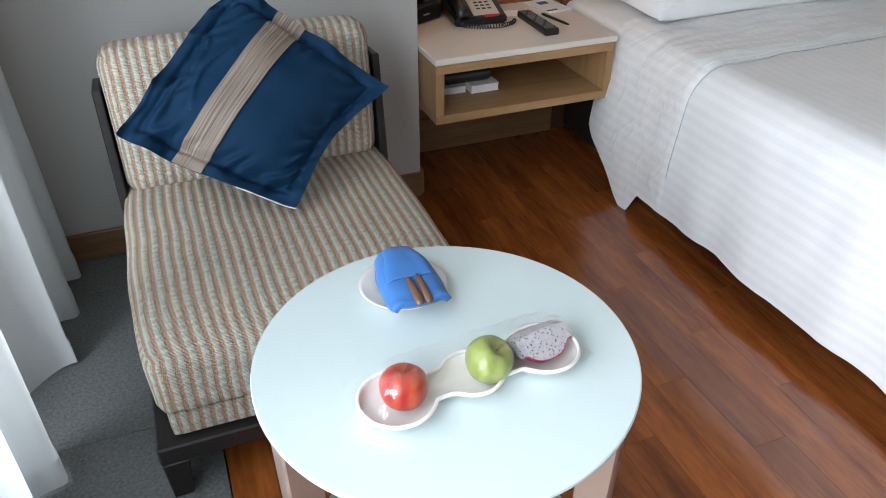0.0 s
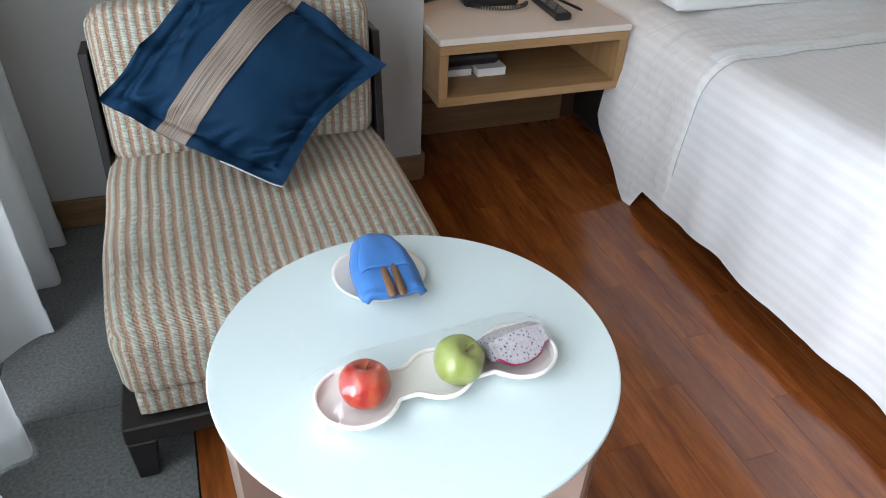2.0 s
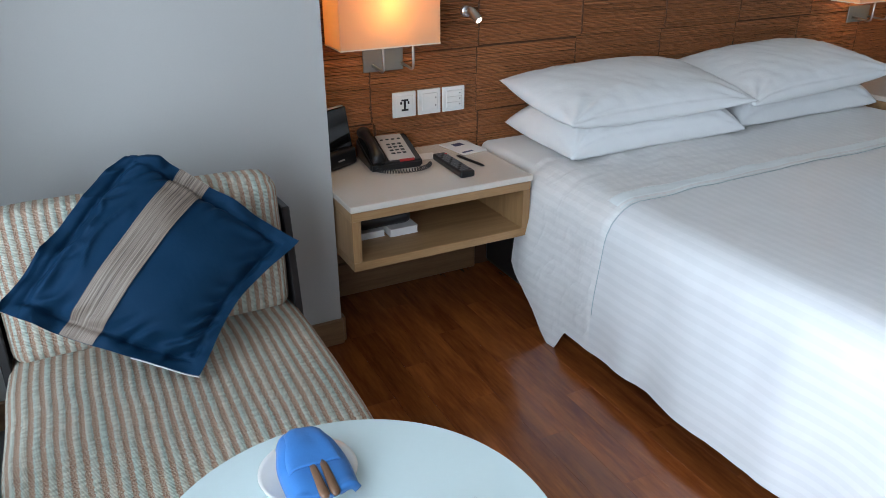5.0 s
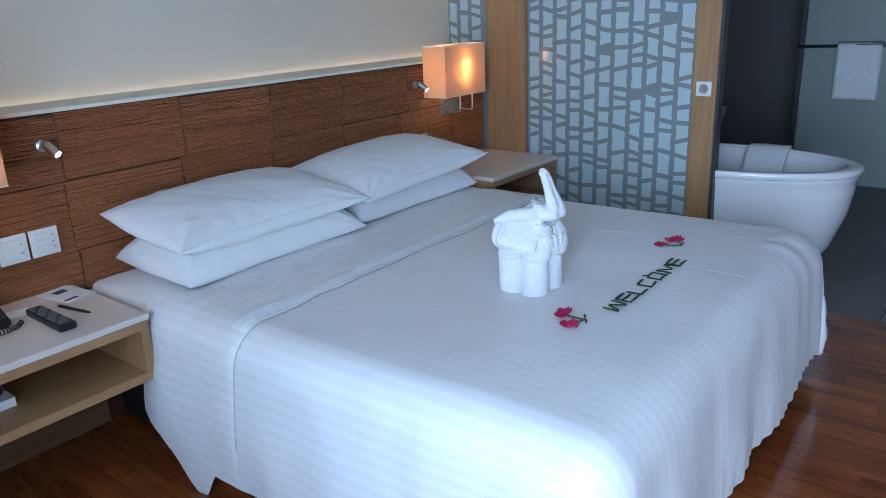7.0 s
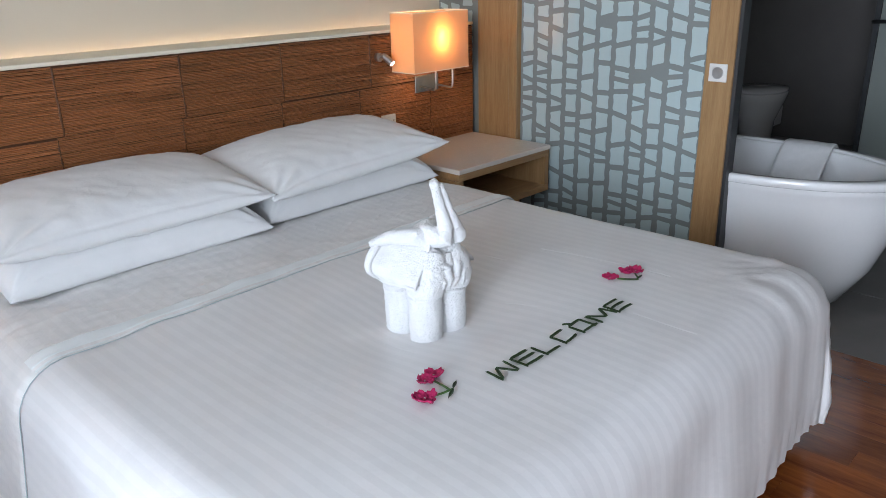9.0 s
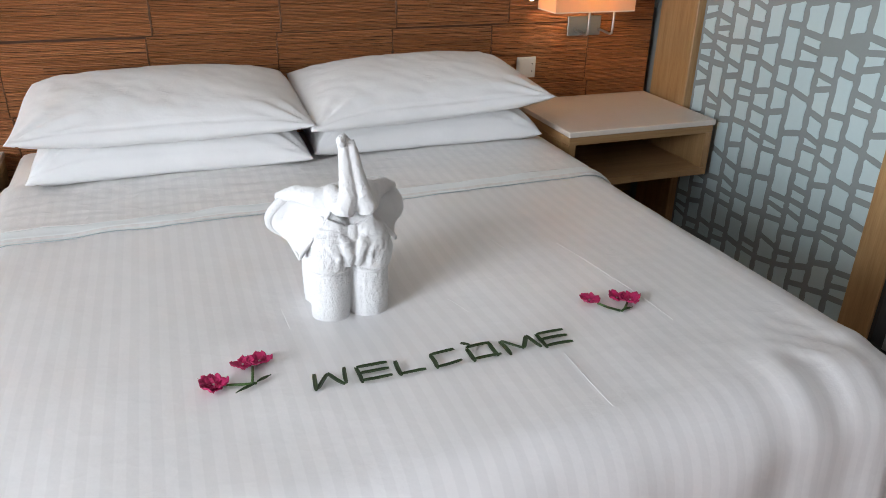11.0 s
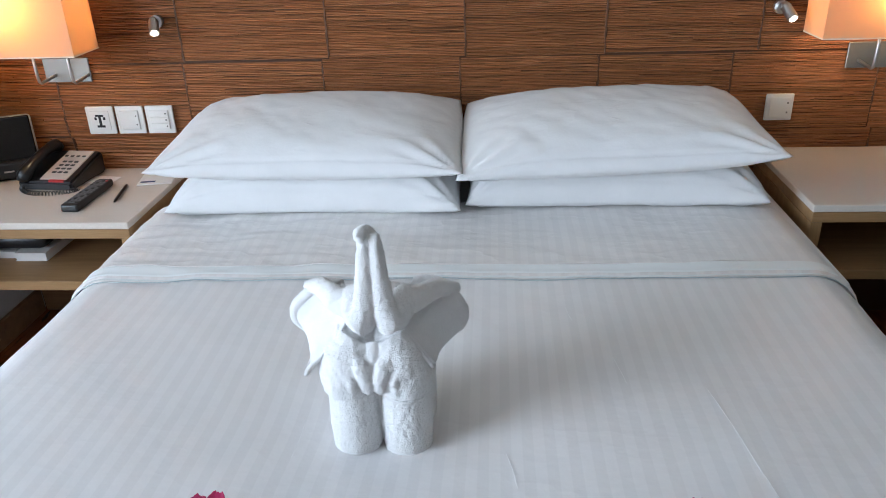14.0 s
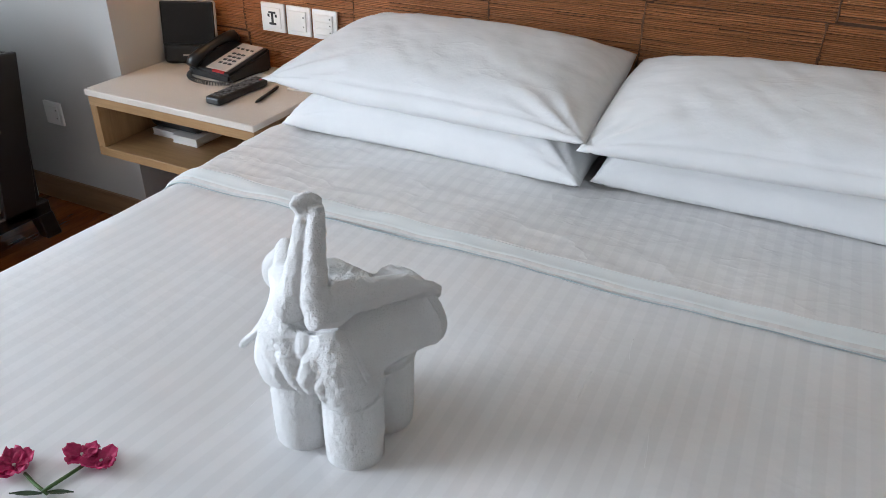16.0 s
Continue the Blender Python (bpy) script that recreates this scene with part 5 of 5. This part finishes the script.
    ob = part("body", bm, M_TERRY, fig, smooth=True)
    for e in ears:
        bmesh.ops.recalc_face_normals(e, faces=e.faces[:])
        flap = part("ear", e, M_TERRY, fig, smooth=True)
        pile = flap.modifiers.new("loops", 'DISPLACE')
        pile.texture, pile.strength, pile.mid_level = tex, 0.0026, 0.5
    rem_mod = ob.modifiers.new("fuse", 'REMESH')
    rem_mod.mode, rem_mod.voxel_size, rem_mod.use_smooth_shade = 'VOXEL', 0.0023, True
    sm = ob.modifiers.new("soften", 'SMOOTH')
    sm.factor, sm.iterations = 0.5, 3
    dm = ob.modifiers.new("loops", 'DISPLACE')
    dm.texture, dm.strength, dm.mid_level = tex, 0.0040, 0.5
    return ob


elephant()

# ---------- letters of leaf strips ----------
LET = {
    "W": [((0.0, 0.0), (0.10, 1.0)), ((0.06, 0.05), (0.46, 0.85)), ((0.46, 0.85), (0.80, 0.0)), ((0.86, 0.02), (0.98, 1.0))],
    "E": [((0.06, 0.0), (0.06, 1.0)), ((0.08, 0.96), (1.0, 0.96)), ((0.08, 0.52), (0.96, 0.52)), ((0.06, 0.03), (0.95, 0.03))],
    "L": [((0.10, 0.0), (0.16, 1.0)), ((0.10, 0.05), (1.0, 0.05))],
    "C": [((0.05, 0.0), (0.08, 0.92)), ((0.06, 0.92), (1.0, 1.0)), ((0.05, 0.02), (1.0, 0.18))],
    "O": [((0.10, 0.02), (0.12, 0.92)), ((0.88, 0.04), (0.90, 1.0)), ((0.10, 0.92), (0.92, 0.97)), ((0.08, 0.06), (1.0, 0.06)), ((0.0, 1.22), (0.25, 0.95))],
    "M": [((0.05, 0.0), (0.02, 1.0)), ((0.06, 0.98), (0.52, 0.20)), ((0.52, 0.20), (0.84, 0.90)), ((0.84, 0.92), (1.0, 0.0))],
}
WX = [(-0.458, -0.388), (-0.370, -0.300), (-0.292, -0.232), (-0.212, -0.152), (-0.134, -0.066), (-0.050, 0.024), (0.034, 0.104)]


def bed_point(x, y, lift):
    return Vector((x, y, top_height(x, y) + lift))


rl = random.Random(3)
for ch, (a, b) in zip("WELCOME", WX):
    x0, x1 = [-0.457 + (q + 0.458) * 0.478 / 0.562 for q in (a, b)]
    yb, yt = -1.630 - 0.010 * ((x0 + 0.457) / 0.478), -1.580 - 0.012 * ((x0 + 0.457) / 0.478)
    let = thing("leaf_letter", bed_point((x0 + x1) / 2, (yb + yt) / 2, 0.002), f"green leaf strips laid as the letter {ch} on the duvet", "letter", "welcome message")
    for i, (p, q) in enumerate(LET[ch]):
        pa = Vector((x0 + (x1 - x0) * p[0], yb + (yt - yb) * p[1], 0))
        pb = Vector((x0 + (x1 - x0) * q[0], yb + (yt - yb) * q[1], 0))
        d = (pb - pa).normalized()
        s = Vector((-d.y, d.x, 0))
        w = rl.uniform(0.0036, 0.0046)
        curve = rl.uniform(-0.0015, 0.0015)

        def strip(u, v, pa=pa, pb=pb, s=s, w=w, curve=curve, i=i):
            c = pa.lerp(pb, v)
            wid = w * (1 - 0.35 * (2 * v - 1) ** 8)
            g = c + s * ((2 * u - 1) * wid + curve * math.sin(math.pi * v))
            return bed_point(g.x, g.y, 0.0035 + 0.0012 * i + 0.0018 * (2 * u - 1) ** 2)
        part("leaf_strip", thicken(sheet(strip, 4, 8), 0.0012), M_LEAF, let, smooth=False)


def blossom(x, y, size, seed, n=3):
    size, n = size * 1.15, n + 1
    r2 = random.Random(seed)
    t = thing("flower", bed_point(x, y, 0.001), "crinkled magenta bougainvillea blossom on the duvet", "flower", "flowers on the duvet")
    for k in range(n):
        ang = 2 * math.pi * k / n + r2.uniform(-0.4, 0.4)
        lift = r2.uniform(0.35, 0.75)

        def petal(u, v, ang=ang, lift=lift, k=k):
            w = math.sin(math.pi * min(1, v * 0.80 + 0.10)) ** 0.8 * 0.55 * size
            a, r = (2 * u - 1) * w, v * size
            zz = size * (0.10 + lift * v ** 1.4 * 0.6 + 0.24 * wob(u * 4, v * 4, seed + k, 1.5) + 0.18 * abs(2 * u - 1) ** 2)
            px, py = r * math.cos(ang) - a * math.sin(ang), r * math.sin(ang) + a * math.cos(ang)
            return bed_point(x + px, y + py, 0.001 + zz)
        part("petal", thicken(sheet(petal, 8, 8), 0.0006), M_PETAL, t, smooth=True)
    part("stamen", tube([bed_point(x, y, 0.004), bed_point(x, y, size * 0.35)], [0.0015, 0.0022], 6), M_KEY, t)
    return t


def sprig(points, rad, leaves, seed):
    t = thing("leafy_sprig", bed_point(points[0][0], points[0][1], 0.0), "short green stem with narrow leaves on the duvet", "stem", "stems on the duvet")
    stalk = part("stalk", tube([bed_point(x, y, 0.004) for x, y in points], rad, 7), M_STEM, t, smooth=True)
    for (xa, ya), (xb, yb2) in leaves:
        d = Vector((xb - xa, yb2 - ya, 0))
        s = Vector((-d.y, d.x, 0)).normalized()

        def leaf(u, v, xa=xa, ya=ya, d=d, s=s):
            g = Vector((xa, ya, 0)) + d * v + s * (2 * u - 1) * 0.0038 * math.sin(math.pi * min(1.0, 0.12 + v * 0.88))
            return bed_point(g.x, g.y, 0.005 + 0.002 * abs(2 * u - 1))
        part("leaf", thicken(sheet(leaf, 2, 8), 0.0008), M_LEAF, stalk)


blossom(-0.615, -1.566, 0.022, 1, 4)
blossom(-0.562, -1.512, 0.019, 2)
blossom(-0.533, -1.508, 0.020, 3)
sprig([(-0.596, -1.567), (-0.570, -1.573), (-0.546, -1.576)], 0.0022, [((-0.546, -1.576), (-0.520, -1.560)), ((-0.550, -1.580), (-0.583, -1.598))], 1)
sprig([(-0.547, -1.522), (-0.550, -1.55), (-0.554, -1.577)], 0.0024, [], 2)
blossom(0.128, -1.508, 0.019, 4, 4)
blossom(0.186, -1.519, 0.018, 5)
blossom(0.206, -1.536, 0.020, 6)
sprig([(0.139, -1.522), (0.150, -1.545), (0.166, -1.564)], 0.0025, [((0.140, -1.541), (0.162, -1.568))], 3)
sprig([(0.196, -1.541), (0.182, -1.556), (0.168, -1.566)], 0.0023, [((0.168, -1.566), (0.196, -1.562))], 4)

# loose threads of the satin
for k, (xa, ya, xb, yb2) in enumerate(((0.208, -1.22, 0.232, -1.43), (0.232, -1.43, 0.252, -1.62), (-0.012, -1.66, -0.007, -1.82), (-0.001, -0.93, 0.006, -0.985), (-0.036, -1.04, -0.040, -1.108), (0.069, -1.117, 0.078, -1.197), (-0.127, -1.365, -0.112, -1.45), (-0.461, -1.275, -0.457, -1.375))):
    pts = [bed_point(xa + (xb - xa) * f / 12 + 0.0012 * math.sin(f * 0.3 + k), ya + (yb2 - ya) * f / 12, 0.0012) for f in range(13)]
    solid("loose_thread", tube(pts, 0.0004, 5), M_THREAD, "fine white loose thread on the duvet", "thread", pts[0], True, "loose threads")

# ---------- bathroom ----------
tub = thing("bathtub", (1.66, -1.28, 0.0), "white oval freestanding bathtub", "bathtub")
tcx, tcy = 1.665, -1.200


def tub_shell(prof, bm=None):
    return turned([(r, z) for r, z in prof], (tcx, tcy, 0.0), 64, bm, (0.36, 0.645))


tub_body = part("shell", tub_shell([(0.62, 0.0), (0.70, 0.02), (0.85, 0.17), (0.945, 0.34), (0.978, 0.47), (0.980, 0.505), (0.992, 0.512), (0.995, 0.525), (1.0, 0.535), (1.005, 0.550), (0.985, 0.560), (0.90, 0.560), (0.875, 0.550), (0.85, 0.50), (0.76, 0.28), (0.60, 0.14), (0.10, 0.12)]), M_TUB, tub, smooth=True)
lip = bmesh.new()
lip_rows = [[lip.verts.new((tcx + 0.36 * r * math.cos(radians(4 * q)), tcy + 0.645 * r * math.sin(radians(4 * q)), z)) for q in range(90)] for r, z in ((1.0, 0.536), (1.012, 0.540), (1.014, 0.562), (1.0, 0.569), (0.915, 0.569), (0.895, 0.560), (0.90, 0.5605), (0.98, 0.5605))]
for k in range(8):
    for q in range(90):
        lip.faces.new((lip_rows[k][q], lip_rows[k][(q + 1) % 90], lip_rows[(k + 1) % 8][(q + 1) % 90], lip_rows[(k + 1) % 8][q]))
part("rim", lip, M_TUB, tub, "flat white rim", True)
part("drain", turned([(0.004, 0.0), (0.028, 0.0), (0.030, 0.002), (0.026, 0.004), (0.004, 0.004)], (tcx, tcy, 0.1205), 20), M_CHROME, tub_body, "round chrome drain")


def strip_towel(u, v):
    x = tcx + 0.36 - 0.50 * u
    z = 0.586 - 0.30 * ease(0.15, 0.9, u) if u > 0.06 else 0.586 - 0.03 * (0.06 - u) / 0.06
    return Vector((x + 0.01, tcy - 0.06 - 0.20 * v + 0.004 * math.sin(9 * u + v), z + 0.004 * wob(u * 4, v * 4, 2.0)))


solid("bath_mat", thicken(sheet(strip_towel, 28, 14), 0.014), M_TERRY, "white terry bath mat over the bathtub rim", "towel", (tcx, tcy, 0.567), True)

shower = thing("shower_screen", (3.80, -2.0, 0.0), "frosted grey-green glass screen in a slim steel frame", "screen", kind="structure")
part("pane", box(3.79, 3.80, -2.1, -1.06, 0.0, 2.3), M_FROST, shower)
part("pane", box(3.79, 3.80, -3.4, -2.12, 0.0, 2.3), M_FROST, shower)
part("post", box(3.775, 3.81, -1.058, -1.03, 0.0, 2.3), M_GREYFRAME, shower)
part("post", box(3.775, 3.81, -2.118, -2.102, 0.0, 2.3), M_CHROME, shower)
structure("wall_bath_side", box(3.82, 4.72, -1.10, -1.02, -0.1, H), M_BATHWALL, "dark grey bathroom wall", "wall")
rail = thing("towel_rail", (3.76, -1.5, 0.99), "dark bronze towel rail on the glass screen", "rail")
part("bar", tube([(3.745, -2.0, 0.995), (3.745, -1.03, 0.975)], 0.011, 10), M_GREYFRAME, rail, smooth=True)
for y in (-1.10, -1.92):
    part("bracket", tube([(3.745, y, 0.978), (3.79, y, 0.978)], 0.009, 8), M_GREYFRAME, rail)


def hanging(u, v):
    ang = u * 2.0
    if ang < 1:
        z, x = 0.62 + (0.998 - 0.62) * ang, 3.727
    else:
        z, x = 0.998 - 0.34 * (ang - 1), 3.768
    return Vector((x + 0.004 * wob(u * 3, v * 3, 1), -1.560 + 0.275 * v, z + 0.012 * math.sin(math.pi * u) ** 8))


solid("hand_towel", thicken(sheet(hanging, 30, 10), 0.008), M_TERRY, "white towel hanging over the rail", "towel", (3.745, -1.42, 0.62), True)

wc = thing("toilet", (4.35, -0.15, 0.0), "white ceramic toilet with closed lid", "toilet")
part("bowl", turned([(0.11, 0.0), (0.12, 0.02), (0.13, 0.18), (0.19, 0.34), (0.205, 0.40), (0.20, 0.405), (0.05, 0.405)], (4.38, -0.15, 0.0), 32, None, (1.25, 0.95)), M_CERAMIC, wc, smooth=True)
part("lid", turned([(0.05, 0.41), (0.20, 0.41), (0.205, 0.42), (0.20, 0.432), (0.05, 0.436)], (4.38, -0.15, 0.0), 32, None, (1.25, 0.95)), M_CERAMIC, wc, smooth=True)
part("neck", rounded(4.55, 4.718, -0.22, -0.04, 0.10, 0.40, 0.02), M_CERAMIC, wc)

# ---------- curtains ----------


def curtain(x, y0, y1, amp, waves, hem, label, slope=0.0):
    def fn(u, v):
        y = y0 + (y1 - y0) * u
        z = hem + (2.58 - hem) * v
        k = 1.0 - 0.35 * v
        return Vector((x + slope * (1 - v) + amp * k * math.sin(2 * math.pi * waves * u + 0.4 * math.sin(5 * u)) + 0.010 * wob(u * 4, v * 2, x), y + 0.015 * k * math.cos(2 * math.pi * waves * u * 2), z))
    bm = sheet(fn, 120, 40)
    t = thing("sheer_curtain", (x, (y0 + y1) / 2, hem), label, "curtain", "sheer curtains")
    part("cloth", bm, M_SHEER, t, smooth=True)

    def hemfn(u, v):
        p = fn(u, 0.028 * v)
        return p + Vector((0.003, 0, 0))
    part("hem", sheet(hemfn, 120, 2), M_SHEER, t, smooth=True)
    return t


curtain(-2.985, -0.36, -0.90, 0.060, 2.82, 0.01, "white sheer curtain gathered at the window corner", 0.048)
curtain(-2.945, -1.13, -2.05, 0.048, 4.0, 0.01, "white sheer curtain hanging by the window")

# ---------- floor pieces ----------
floor_ob = bpy.data.objects["floor"]
stone_ob = bpy.data.objects["floor_stone_strip"]
bath_ob = bpy.data.objects["floor_bathroom"]


def slab_mesh(name, lx, ly, h, bev, mat):
    bm = bmesh.new()
    lo = [bm.verts.new((x, y, -h)) for x, y in ((0, 0), (lx, 0), (lx, ly), (0, ly))]
    mid = [bm.verts.new((x, y, -bev)) for x, y in ((0, 0), (lx, 0), (lx, ly), (0, ly))]
    hi = [bm.verts.new((x, y, 0)) for x, y in ((bev, bev), (lx - bev, bev), (lx - bev, ly - bev), (bev, ly - bev))]
    bm.faces.new(hi)
    for a, b in ((lo, mid), (mid, hi)):
        for k in range(4):
            bm.faces.new((a[k], a[(k + 1) % 4], b[(k + 1) % 4], b[k]))
    me = bpy.data.meshes.new(name)
    bm.to_mesh(me)
    bm.free()
    me.materials.append(mat)
    return me


PW, PL = 0.092, 0.62
plank_long = {}
joined = bmesh.new()
count = 0
ncol = int(math.ceil((1.24 + 2.57) / PW))
for c in range(ncol):
    x = -2.57 + c * PW
    w = min(PW, 1.24 - x) - 0.0004
    y = 0.02 + (c * 0.377) % PL
    while y > -4.7:
        ya, yb2 = max(y - PL, -4.7), min(y, 0.02)
        y -= PL
        if yb2 - ya < 0.05 or w < 0.01:
            continue
        key = (round(w, 3), round(yb2 - ya, 3))
        near = -2.9 < ya and count < 300
        if key not in plank_long:
            plank_long[key] = slab_mesh("plank", w, yb2 - ya - 0.0004, 0.005, 0.0003, M_FLOOR)
        if near:
            ob = new("plank", plank_long[key])
            ob.parent = floor_ob
            ob.location = (x, ya, 0.0)
            count += 1
        else:
            me = plank_long[key].copy()
            me.transform(Matrix.Translation((x, ya, 0)))
            joined.from_mesh(me)
            bpy.data.meshes.remove(me)
part("plank_field", joined, M_FLOOR, floor_ob, kind="stuff")

for i in range(3):
    for j in range(8):
        x, y = -3.40 + i * 0.415, -1.10 - 0.6 * 6 + j * 0.6
        w, l = min(0.415, -2.572 - x), min(0.6, 0.01 - y)
        if w > 0.05 and l > 0.05 and y > -4.75:
            ob = new("stone_tile", slab_mesh("stone_tile", w - 0.002, l - 0.002, 0.007, 0.001, M_STONE))
            ob.parent = stone_ob
            ob.location = (x, y, 0.0)
for i in range(7):
    for j in range(10):
        x, y = 1.242 + i * 0.6, -4.65 + j * 0.52
        ob = new("floor_tile", bpy.data.meshes["floor_tile"] if "floor_tile" in bpy.data.meshes else slab_mesh("floor_tile", 0.597, 0.517, 0.007, 0.001, M_BATHFLOOR))
        ob.parent = bath_ob
        ob.location = (x, y, -0.001)
